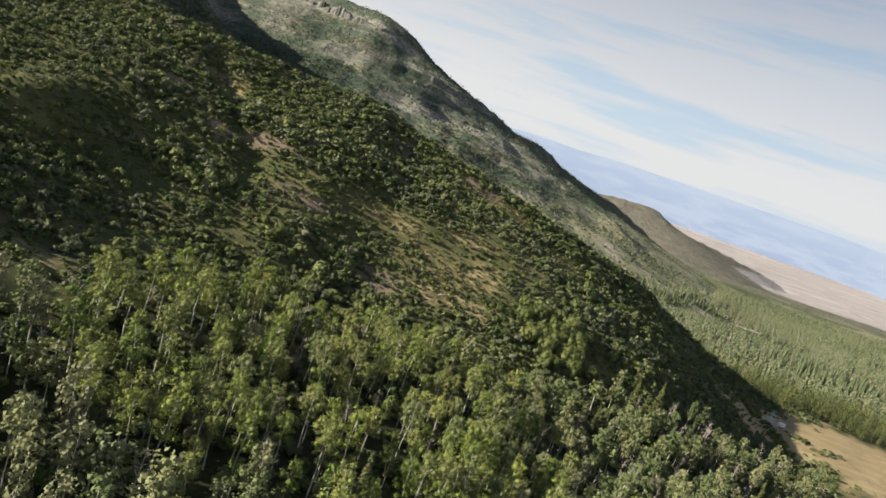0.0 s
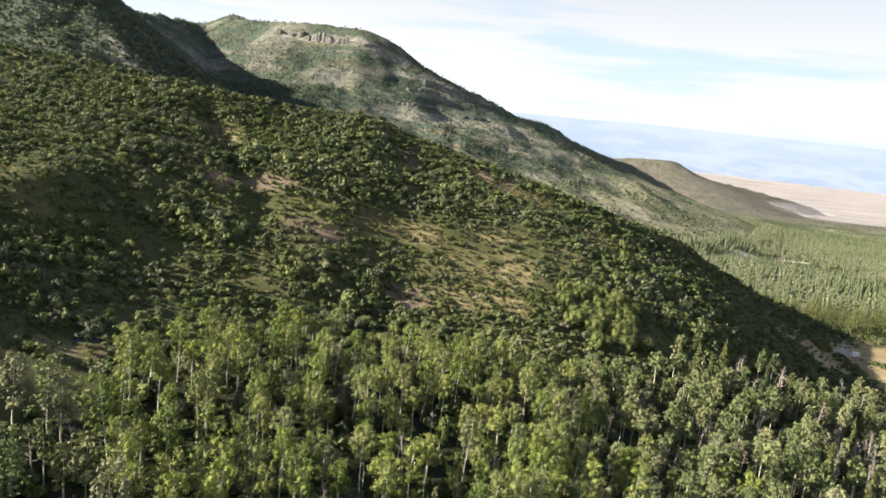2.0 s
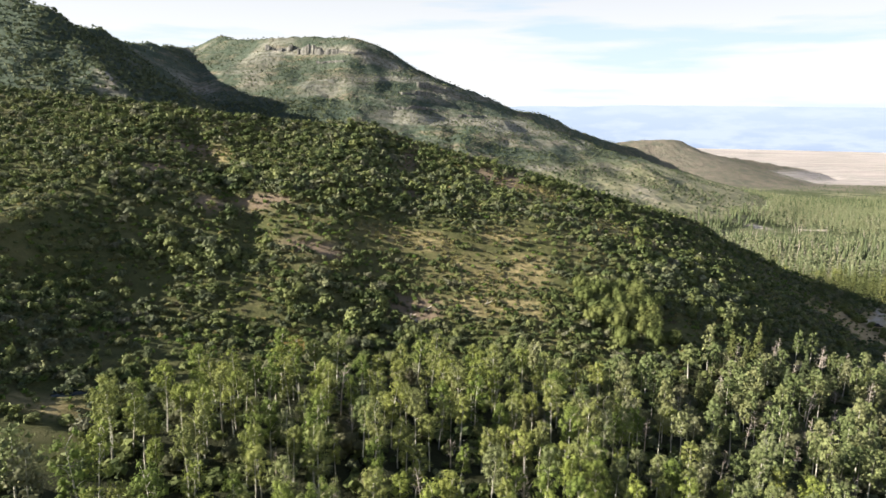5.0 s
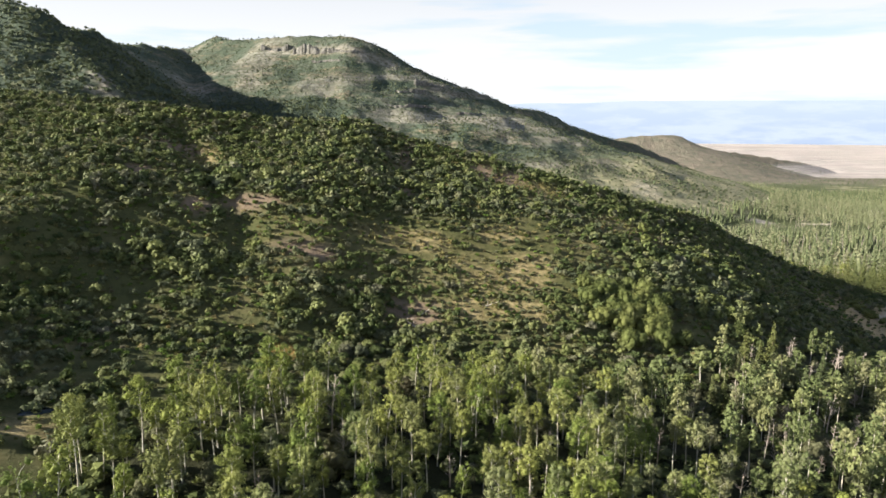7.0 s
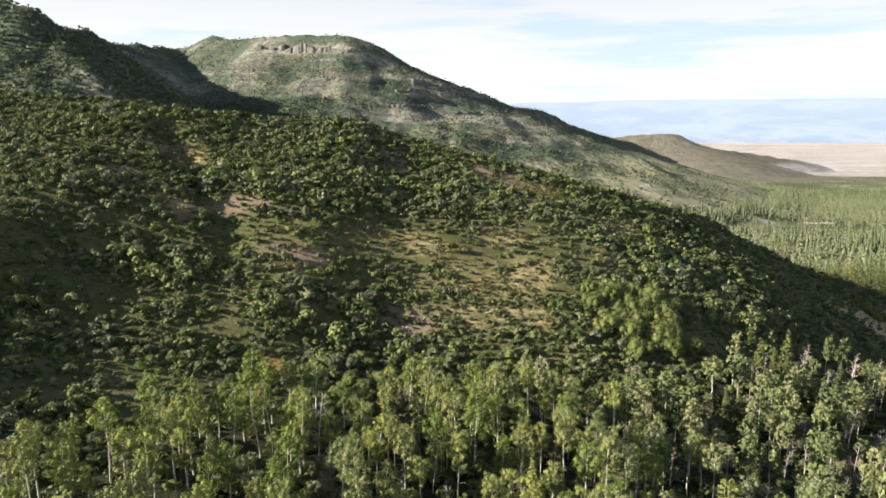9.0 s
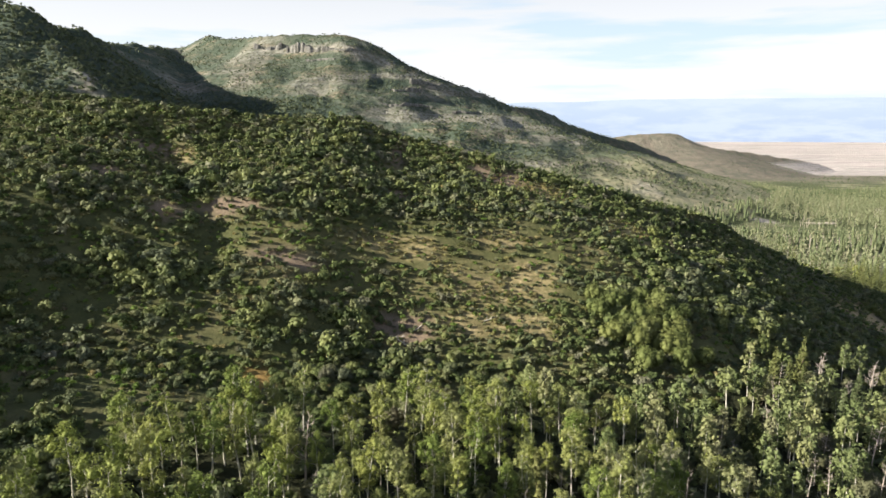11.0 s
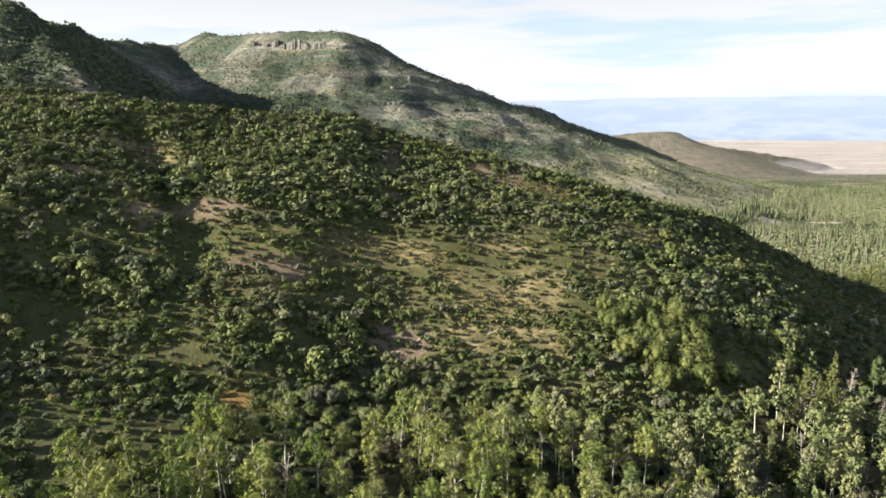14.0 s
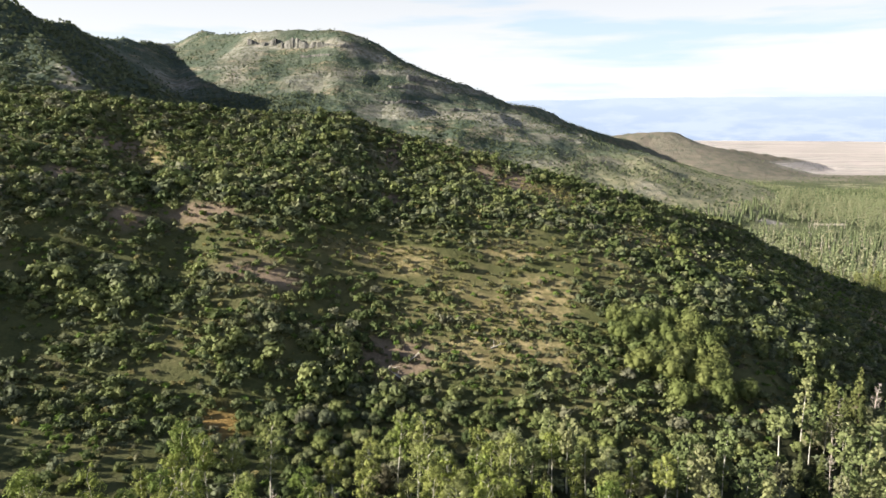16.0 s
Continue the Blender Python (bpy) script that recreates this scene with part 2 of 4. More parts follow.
def value_noise(x, y):
    """Smooth noise from 0 to 1 with a grain of one metre."""
    xi, yi = np.floor(x).astype(int), np.floor(y).astype(int)
    u, v = x - xi, y - yi
    u, v = u * u * (3 - 2 * u), v * v * (3 - 2 * v)
    a, b = LATTICE[xi % 256, yi % 256], LATTICE[(xi + 1) % 256, yi % 256]
    c, d = LATTICE[xi % 256, (yi + 1) % 256], LATTICE[(xi + 1) % 256, (yi + 1) % 256]
    return (a * (1 - u) + b * u) * (1 - v) + (c * (1 - u) + d * u) * v


def fbm(x, y, size, octaves=4):
    total, weight, amp = 0.0, 0.0, 1.0
    for n in range(octaves):
        total = total + amp * value_noise(x / size + 17.3 * n, y / size + 9.1 * n)
        weight, amp, size = weight + amp, amp * 0.5, size * 0.5
    return total / weight


def smooth_max(a, b, s):
    return 0.5 * (a + b + np.sqrt((a - b) ** 2 + s * s))


def spur(x, y, crest, steep, apron, knee):
    """A mountain spur: the crest as points in space, falling off steeply and then over an apron."""
    best = np.full(np.shape(x), -1e4)
    for (ax, ay, az), (bx, by, bz) in zip(crest, crest[1:]):
        dx, dy = bx - ax, by - ay
        s = np.clip(((x - ax) * dx + (y - ay) * dy) / (dx * dx + dy * dy), 0, 1)
        d = np.hypot(x - ax - s * dx, y - ay - s * dy)
        best = np.maximum(best, az + s * (bz - az) - apron * d - (steep - apron) * knee * (1 - np.exp(-d / knee)))
    return best


HILL_X = [-420, -155, -115, -79, -60, -40, -23, -14, 3, 18, 34, 66, 89, 116, 150, 189, 217, 260, 330]
HILL_Y = [262, 265, 265, 275, 280, 285, 285, 283, 280, 278, 275, 275, 280, 290, 310, 330, 345, 375, 420]
HILL_Z = [92, 71.5, 67.5, 63, 62.5, 62.5, 56.5, 53.5, 49.5, 46, 42, 33, 26, 17, 2, -14, -25, -43, -60]
MAIN_RIDGE = [(-800, 1700, 240), (-590, 1560, 247), (-521, 1500, 260), (-450, 1400, 239), (-380, 1340, 236), (-333, 1300, 233), (-188, 1250, 224),
              (-147, 1250, 214), (-56, 1250, 169)]
RIGHT_RIB = [(369, 1190, 12), (390, 1090, -13), (430, 960, -42)]
SHADED_RIDGE = [(-56, 1250, 169), (14, 1250, 144), (67, 1262, 125), (136, 1370, 104), (207, 1500, 102), (258, 1580, 89), (294, 1630, 72), (394, 1760, 47), (540, 1900, 17), (626, 1960, -11), (720, 1980, -50), (800, 1990, -85)]
LEFT_RIDGE = [(-1300, 1100, 420), (-700, 870, 266), (-498, 800, 204), (-509, 900, 197), (-541, 1100, 196), (-568, 1300, 222), (-590, 1560, 240)]
LEFT_RIB = [(-505, 850, 194), (-400, 705, 139), (-322, 645, 104), (-235, 565, 60)]
CLIFF_RIB = [(-170, 1250, 218), (-140, 1080, 130), (-100, 900, 62)]
CREAM_RIB = [(16, 1250, 132), (50, 1090, 84), (120, 880, 16), (190, 700, -38)]
DARK_RIB = [(50, 1215, 98), (63, 1170, 82), (88, 1120, 60), (128, 1060, 56), (180, 1000, 33), (221, 960, 28), (269, 930, 23)]
KNOB_RIDGE = [(560, 2400, 26), (611, 2400, 34), (703, 2400, 44), (835, 2400, 48), (888, 2400, 26), (973, 2400, -12), (1121, 2450, -30), (1319, 2500, -60), (1497, 2600, -84)]


def height(x, y):
    x, y = np.asarray(x, float), np.asarray(y, float)
    # the near hill: a crest that falls to the right, with a long slope towards the aspens
    yc, zc = np.interp(x, HILL_X, HILL_Y), np.interp(x, HILL_X, HILL_Z)
    front = np.interp(x, [-150, -14, 27, 67, 97, 190, 300], [0.36, 0.355, 0.31, 0.25, 0.24, 0.2, 0.12])
    back = np.interp(x, [-100, 0, 100, 200], [0.22, 0.34, 0.5, 0.55])
    d = yc - y
    flank = 25 - 0.30 * (x - 89) - 0.34 * np.maximum(0, x - 118) + 0.12 * (y - 280) - 0.5 * np.maximum(0, -d - 55)
    w = np.clip((x - 60) / 40, 0, 1)
    w = w * w * (3 - 2 * w)
    hill = np.where(d > 0, zc - front * d, (zc + back * d) * (1 - w) + np.minimum(flank, zc + 1.5) * w) + 2.0 - 0.5 * np.sqrt(d * d + 64) * 0.2
    hill = hill + (fbm(x, y, 46, 4) - 0.5) * 5.0 * np.clip(d / 60, 0, 1)
    # a draw that runs down the slope
    draw_x = np.interp(y, [170, 195, 205, 240, 262], [-58, -66, -76, -98, -118])
    hill = hill - 3.0 * np.exp(-((x - draw_x) / 6.5) ** 2) * np.clip((y - 165) / 20, 0, 1) * np.clip(d / 20, 0, 1)
    # the front swells out below the crest before it drops to the bench
    swell = np.interp(x, [-150, -60, 0, 30, 75, 110, 160], [8, 9, 9, 8, 6, 6, 3])
    rise, fall = np.clip((d - 12) / 65, 0, 1), np.clip((y - 126) / 26, 0, 1)
    hill = hill + swell * rise * rise * (3 - 2 * rise) * fall * fall * (3 - 2 * fall)
    # a mound mostly out of view, added to cast shade into the hollow
    hill = hill + 11 * np.exp(-(((x + 122 - 0.25 * (y - 145)) / 16) ** 2 + ((y - 145) / 26) ** 2))
    # the bench below it and the valley floor
    # land left of the view is raised so that it shades the near trees
    low = np.interp(x, [-420, -250, -150, -100, -78, -45, 0, 24, 50, 75, 110, 150, 190, 250, 420], [100, 62, 37, 21, 14, 8, 3, -1, -5, -8, -15, -22, -27, -29, -37])
    low = low + (fbm(x + 400, y, 30, 3) - 0.5) * 3
    # an unseen knoll, added to throw shade on the near-left stand
    low = low + 16 * np.exp(-(((x + 165) / 55) ** 2 + ((y - 15) / 60) ** 2))
    far = np.interp(y, [350, 1000, 1500, 2500, 3000, 3600, 4700], [-39, -58, -78, -112, -122, -92, 24])
    far = far + (fbm(x, y, 260, 3) - 0.5) * np.interp(y, [400, 900, 3000, 4700], [2, 10, 16, 8])
    blend = np.clip((y - 330) / 120, 0, 1)
    base = low * (1 - blend) + np.minimum(far, low) * blend
    near = smooth_max(hill, base, 5.0)
    # a level spot for the pond
    spot = np.exp(-((np.hypot(x + 70.7, y - 97.9) / 5.5) ** 4))
    near = near * (1 - spot) + 12.7 * spot
    # the mountains behind
    wx = x + (fbm(x, y + 900, 160, 3) - 0.5) * 70
    wy = y + (fbm(x + 700, y, 160, 3) - 0.5) * 70
    wide = np.maximum.reduce([spur(x, wy, MAIN_RIDGE, 0.62, 0.28, 190), spur(x, y, KNOB_RIDGE, 0.75, 0.27, 60), spur(x, y, SHADED_RIDGE, 0.95, 0.3, 160),
                              spur(wx, y, LEFT_RIDGE, 0.75, 0.3, 240), spur(wx, wy, LEFT_RIB, 0.7, 0.4, 100),
                              spur(wx, wy, CLIFF_RIB, 0.55, 0.35, 100), spur(wx, wy, CREAM_RIB, 0.45, 0.3, 90), spur(x, wy, RIGHT_RIB, 0.75, 0.3, 60), spur(x, y, DARK_RIB, 0.7, 0.3, 60)])
    folds = (np.abs(fbm(x * 1.3, y * 0.8, 130, 5) - 0.5) * 2)
    gullies = (np.abs(fbm(x * 1.2 + 300, y * 0.5, 62, 4) - 0.5) * 2) * np.clip((x + 420) / 80, 0, 1)
    folds = folds + 0.55 * gullies
    ridge_line = np.interp(x, [p[0] for p in MAIN_RIDGE + SHADED_RIDGE[1:]], [p[1] for p in MAIN_RIDGE + SHADED_RIDGE[1:]])
    wide = wide - folds * 20 * np.clip((wide + 40) / 80, 0, 1) * np.clip(np.abs(y - ridge_line) / 130, 0.08, 1) + 2
    bluff = np.clip((y - 1060) / 40, 0, 1) * np.clip((x + 345) / 40, 0, 1) * np.clip((-70 - x) / 40, 0, 1)
    wide = wide + bluff * 4.5 * np.tanh((wide - np.interp(x, [-330, -190, -60], [203, 201, 160])) / 4)
    return np.where(y > 420, smooth_max(near, wide, 5.0), np.maximum(near, np.where(y > 380, wide * ((y - 380) / 40) + near * (1 - (y - 380) / 40), near)))


# clearings on the hill: centre, half-widths, kind (1 dry grass, 2 bare soil, 3 green grass, 4 rust grass, 5 low green brush)
DRY = [(-70, 92, 8, 3, 1), (16, 184, 15, 9, 1), (13, 168, 16, 6, 1), (-13, 197, 15, 5, 1), (25, 190, 9, 6, 1), (18, 205, 9, 4, 1), (-91, 231, 7, 8, 1), (38, 256, 11, 8, 1), (65, 231, 15, 14, 1),
        (-24, 196, 7, 3, 1), (-9, 166, 8, 6, 2), (-44, 181, 11, 4, 2), (-63, 202, 8, 4, 2), (-102, 237, 8, 6, 2), (-79, 193, 5, 4, 2), (-103, 207, 4, 4, 2), (-16, 225, 5, 4, 2),
        (19, 262, 11, 9, 2), (-18, 266, 3, 14, 2)]
GREEN = [(-71, 98, 6, 5, 3), (-57, 160, 5, 5, 3), (71, 171, 10, 5, 3), (-81, 153, 11, 9, 3), (-54, 148, 6, 6, 3), (-75, 201, 4, 6, 3), (-39, 138, 4, 5, 4), (-68, 128, 13, 6, 5), (-91, 171, 10, 5, 5), (-25, 181, 8, 5, 5),
        (-48, 191, 20, 5, 5), (165, 330, 45, 30, 3), (152, 276, 20, 34, 3)]
CLEARINGS = DRY + GREEN
GROVES = [(-74, 169, 13, 7), (-41, 162, 9, 8), (-24, 166, 7, 5), (-66, 152, 6, 5), (-58, 147, 4, 5), (50, 176, 12, 12), (-21, 154, 10, 3), (-35, 205, 11, 3),
        (-77, 212, 8, 11), (-101, 190, 9, 9), (-44, 258, 22, 26), (-123, 246, 20, 14), (-9, 215, 17, 5), (-25, 228, 14, 16), (88, 208, 30, 24), (-49, 212, 15, 9)]
MEADOW = [(198, 264, 33, 30), (225, 294, 34, 26), (262, 286, 60, 38), (250, 248, 50, 36)]


def inside(x, y, cx, cy, rx, ry):
    """1 in the middle of a patch, 0 outside, with a ragged edge."""
    d = np.hypot((x - cx) / rx, (y - cy) / ry) + (fbm(x, y, 9, 3) - 0.5) * 1.1
    return np.clip((1.2 - d) / 0.5, 0, 1)


def cover(x, y, kinds):
    return np.maximum.reduce([inside(x, y, cx, cy, rx, ry) for cx, cy, rx, ry, k in CLEARINGS if k in kinds])


def meadow(x, y):
    return np.maximum.reduce([inside(x, y, *m) for m in MEADOW])


STAND_X = [-70, -58, -52, -38, -27, -19, -11, 4, 18, 34, 54, 72, 100, 117, 150, 190, 230]
STAND_Y = [40, 76, 99, 119, 119, 119, 128, 138, 139, 138, 143, 156, 179, 187, 200, 210, 205]


def stand_edge(x):
    return np.interp(x, STAND_X, STAND_Y, left=20)


# ---------------------------------------------------------------- building helpers
def mesh_from(name, verts, faces, material, **attributes):
    """A mesh from arrays of corners and of three- or four-sided faces, with values by corner."""
    me = bpy.data.meshes.new(name)
    verts, faces = np.asarray(verts, np.float32), np.asarray(faces, np.int32)
    sides = faces.shape[1]
    me.vertices.add(len(verts))
    me.vertices.foreach_set("co", verts.ravel())
    me.loops.add(faces.size)
    me.loops.foreach_set("vertex_index", faces.ravel())
    me.polygons.add(len(faces))
    me.polygons.foreach_set("loop_start", np.arange(0, faces.size, sides, dtype=np.int32))
    for key, values in attributes.items():
        me.attributes.new(key, "FLOAT", "POINT").data.foreach_set("value", np.asarray(values, np.float32))
    me.materials.append(material)
    me.update(calc_edges=True)
    me.validate()
    return me


def part(name, mesh, parent, label=""):
    ob = new(name, mesh)
    ob.parent = parent
    return tagged(ob, label)


def unit(v):
    return v / np.maximum(np.linalg.norm(v, axis=-1, keepdims=True), 1e-9)


def sprays(r, centres, normals, size, wild=0.55):
    """Leaf sprays: uneven three-sided blades about their centres, facing roughly along the normals."""
    n = len(centres)
    normals = unit(normals + r.normal(0, wild, (n, 3)))
    side = unit(np.cross(normals, unit(r.normal(0, 1, (n, 3)))))
    up = np.cross(normals, side)
    s = size * r.uniform(0.6, 1.35, (n, 1))
    turn = r.uniform(0, 2 * np.pi, (n, 1))
    corners = [centres + s * 0.62 * (np.cos(turn + k * 2.094) * side + np.sin(turn + k * 2.094) * up) * r.uniform(0.75, 1.25, (n, 1)) for k in range(3)]
    return np.stack(corners, 1).reshape(-1, 3), np.arange(3 * n).reshape(-1, 3)


def lobes(r, blobs, count, size, loose=(0.66, 1.12), wild=0.28):
    """Sprays over the skins of several blobs: centre, radius and flatness each."""
    weights = np.array([b[3] ** 2 for b in blobs])
    pick = r.choice(len(blobs), count, p=weights / weights.sum())
    b = np.array(blobs)[pick]
    d = unit(r.normal(0, 1, (count, 3)))
    d[:, 2] = np.where(d[:, 2] < -0.75, -d[:, 2], d[:, 2])
    out = r.uniform(*loose, (count, 1))
    centres = b[:, :3] + d * b[:, 3:4] * out * np.c_[np.ones(count), np.ones(count), b[:, 4]]
    return sprays(r, centres, d + (0, 0, 0.1), size, wild)


def hearts(blobs, share, fine=True):
    """Dense hearts hidden in leaf heads to block light: a small rounded solid each."""
    if fine:
        g = 1.618
        corners = unit(np.array([(-1, g, 0), (1, g, 0), (-1, -g, 0), (1, -g, 0), (0, -1, g), (0, 1, g), (0, -1, -g), (0, 1, -g), (g, 0, -1), (g, 0, 1), (-g, 0, -1), (-g, 0, 1)], float))
        sides = [(0, 11, 5), (0, 5, 1), (0, 1, 7), (0, 7, 10), (0, 10, 11), (1, 5, 9), (5, 11, 4), (11, 10, 2), (10, 7, 6), (7, 1, 8),
                 (3, 9, 4), (3, 4, 2), (3, 2, 6), (3, 6, 8), (3, 8, 9), (4, 9, 5), (2, 4, 11), (6, 2, 10), (8, 6, 7), (9, 8, 1)]
    else:
        corners = np.array([(1, 0, 0), (-1, 0, 0), (0, 1, 0), (0, -1, 0), (0, 0, 1), (0, 0, -1)], float)
        sides = [(0, 2, 4), (2, 1, 4), (1, 3, 4), (3, 0, 4), (2, 0, 5), (1, 2, 5), (3, 1, 5), (0, 3, 5)]
    return [(np.array(b[:3]) + corners * b[3] * share * np.array([1, 1, b[4]]), np.array(sides)) for b in blobs]


def tube(path, radii, sides=6):
    """A tapered limb along a path."""
    path, radii = np.asarray(path, float), np.asarray(radii, float)
    way = unit(np.gradient(path, axis=0))
    a = unit(np.cross(way, [0.31, 0.94, 0.12]))
    b = np.cross(way, a)
    t = np.linspace(0, 2 * np.pi, sides, endpoint=False)
    ring = np.cos(t)[:, None] * a[:, None] + np.sin(t)[:, None] * b[:, None]
    verts = (path[:, None] + ring * radii[:, None, None]).reshape(-1, 3)
    faces = [(k * sides + i, k * sides + (i + 1) % sides, (k + 1) * sides + (i + 1) % sides, (k + 1) * sides + i)
             for k in range(len(path) - 1) for i in range(sides)]
    return verts, np.array(faces)


def joined(pieces):
    verts, faces, n = [], [], 0
    for v, f in pieces:
        verts.append(v)
        faces.append(f + n)
        n += len(v)
    return np.concatenate(verts), np.concatenate(faces)


def scatter(name, templates, spots, material, label, category, r=None):
    """One object of stuff: many plants from a few templates; spots are x, y, z, scale."""
    r = r or np.random.default_rng(5)
    verts, faces, tints, n = [], [], [], 0
    which = r.integers(0, len(templates), len(spots))
    for k, (tv, tf) in enumerate(templates):
        mine = spots[which == k]
        if not len(mine):
            continue
        turn = r.uniform(0, 2 * np.pi, len(mine))
        c, s = np.cos(turn)[:, None], np.sin(turn)[:, None]
        stretch = r.uniform(0.85, 1.2, (len(mine), 1))
        x = (tv[None, :, 0] * c - tv[None, :, 1] * s) * mine[:, 3:4] * stretch + mine[:, 0:1]
        y = (tv[None, :, 0] * s + tv[None, :, 1] * c) * mine[:, 3:4] * stretch + mine[:, 1:2]
        z = tv[None, :, 2] * mine[:, 3:4] / stretch + mine[:, 2:3]
        verts.append(np.stack([x, y, z], -1).reshape(-1, 3))
        faces.append((tf[None] + (np.arange(len(mine)) * len(tv))[:, None, None] + n).reshape(-1, tf.shape[1]))
        tint = r.random(len(mine)) * 0.6 + 0.8 * fbm(mine[:, 0], mine[:, 1], 35, 2)
        tints.append(np.repeat(tint, len(tv)))
        n += len(mine) * len(tv)
    me = mesh_from(name, np.concatenate(verts), np.concatenate(faces), material, tint=np.concatenate(tints))
    return tagged(new(name, me), label, category, kind="stuff")


def spread(r, x0, x1, y0, y1, count, gap, wanted):
    """Places thrown over a stretch of the plan, no nearer than gap, kept by the chance that wanted(x, y) gives."""
    x, y = r.uniform(x0, x1, count), r.uniform(y0, y1, count)
    keep = r.random(count) < wanted(x, y)
    x, y = x[keep], y[keep]
    taken, spots = {}, []
    for px, py in zip(x, y):
        cell = (int(px // gap), int(py // gap))
        near = (taken.get((cell[0] + i, cell[1] + j)) for i in (-1, 0, 1) for j in (-1, 0, 1))
        if all(q is None or (q[0] - px) ** 2 + (q[1] - py) ** 2 > gap * gap for q in near):
            taken[cell] = (px, py)
            spots.append((px, py))
    return np.array(spots)

# ---------------------------------------------------------------- the ground, one sheet to the horizon
def ground_sheet():
    rows = np.concatenate([np.arange(-420, 20, 14.0), np.arange(20, 440, 2.7), 440 * 1.0085 ** np.arange(0, 285)])
    rows = rows[rows < 4860]
    across = np.linspace(-1, 1, 240)
    across = 0.72 * across + 0.28 * across**3
    half = 330 + 0.98 * np.maximum(rows, 0)
    x, y = across[None, :] * half[:, None], np.repeat(rows[:, None], len(across), 1)
    z = height(x, y)
    i = np.arange(len(rows) - 1)[:, None] * len(across) + np.arange(len(across) - 1)[None]
    faces = np.stack([i, i + 1, i + len(across) + 1, i + len(across)], -1).reshape(-1, 4)
    x, y, z = x.ravel(), y.ravel(), z.ravel()
    on_hill = (y < 420)
    far = np.clip((y - 430) / 60, 0, 1)
    scar = inside(x, y, -345, 668, 26, 20) * np.clip((fbm(x * 3, y, 26, 3) - 0.4) * 8, 0, 1)
    cliff = np.clip(1 - np.abs(z - np.interp(x, [-330, -190, -60], [203, 201, 160]) - (fbm(x, y, 60, 3) - 0.5) * 8) / 11, 0, 1) * ((y > 1050) & (y < 1290) & (x > -340) & (x < -90))
    ledges = np.clip((fbm(x, z * 6, 90, 4) - 0.52) * 9, 0, 1) * ((y > 700) & (y < 1500) & (x > -160) & (x < 260)) * 0.5
    crags = np.clip((fbm(x, y, 90, 4) - 0.56) * 9, 0, 1) * (y > 800) * (z > 60) * 0.4
    plain = np.clip((y - 2150 - (fbm(x, y, 400, 3) - 0.5) * 500) / 200, 0, 1) * np.clip((-66 - z + (y > 3000) * 90) / 10, 0, 1)
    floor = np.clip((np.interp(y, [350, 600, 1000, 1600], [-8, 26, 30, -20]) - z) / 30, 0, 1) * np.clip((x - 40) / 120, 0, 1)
    along = np.clip(((x - 211) * 18 + (y - 293) * 32) / (18**2 + 32**2), 0, 1)
    track = np.hypot(x - 211 - 18 * along, y - 293 - 32 * along)
    gravel = np.maximum.reduce([inside(x, y, 362, 742, 17, 9), inside(x, y, 230, 700, 16, 8), inside(x, y, 434, 750, 20, 8), np.clip(2.3 - track, 0, 1), 0.6 * inside(x, y, 203, 288, 10, 4)])
    # flank ground darkened for the shade between its bushes
    brush_shade = 0.45 * np.clip((x - 78) / 20, 0, 1) * (y > 150) * np.clip((420 - y) / 60, 0, 1) * np.clip(fbm(x, y, 18, 2) * 3 - 0.6, 0, 1)
    # mask of ground that takes the trees' shade as colour
    woods = np.maximum.reduce([brush_shade, (y < stand_edge(x) + 2) * (y > 20) * (x > -85) * (x < 232) * 1.0, (y > 330) * (x > 150) * np.clip((np.interp(y, [350, 500, 800, 1000, 1500], [-18, -28, -36, -44, -60]) - z) / 6, 0, 1) * np.clip((fbm(x, y, 70, 3) - 0.36) * 8, 0, 1)]) * (1 - meadow(x, y))
    lush = np.clip((-150 - x) / 40, 0, 1) * np.clip((1020 - y) / 40, 0, 1) * (1 - scar)
    lush = np.maximum(lush, np.clip((-20 - x) / 120, 0, 0.5) * np.clip((y - 1000) / 40, 0, 1) * np.clip(fbm(x, y, 110, 3) * 5 - 1.7, 0.15, 1))
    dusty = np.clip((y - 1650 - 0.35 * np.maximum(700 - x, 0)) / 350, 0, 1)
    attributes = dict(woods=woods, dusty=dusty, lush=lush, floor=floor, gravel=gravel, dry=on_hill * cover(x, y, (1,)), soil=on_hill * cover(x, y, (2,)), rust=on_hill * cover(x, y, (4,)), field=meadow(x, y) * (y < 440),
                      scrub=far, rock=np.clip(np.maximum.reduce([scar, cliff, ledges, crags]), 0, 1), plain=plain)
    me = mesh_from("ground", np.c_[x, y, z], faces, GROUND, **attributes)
    me.polygons.foreach_set("use_smooth", np.ones(len(me.polygons), bool))
    return tagged(new("ground", me), "grassy hillside, valley floor and mountain slopes", "ground", kind="structure")


ground_sheet()


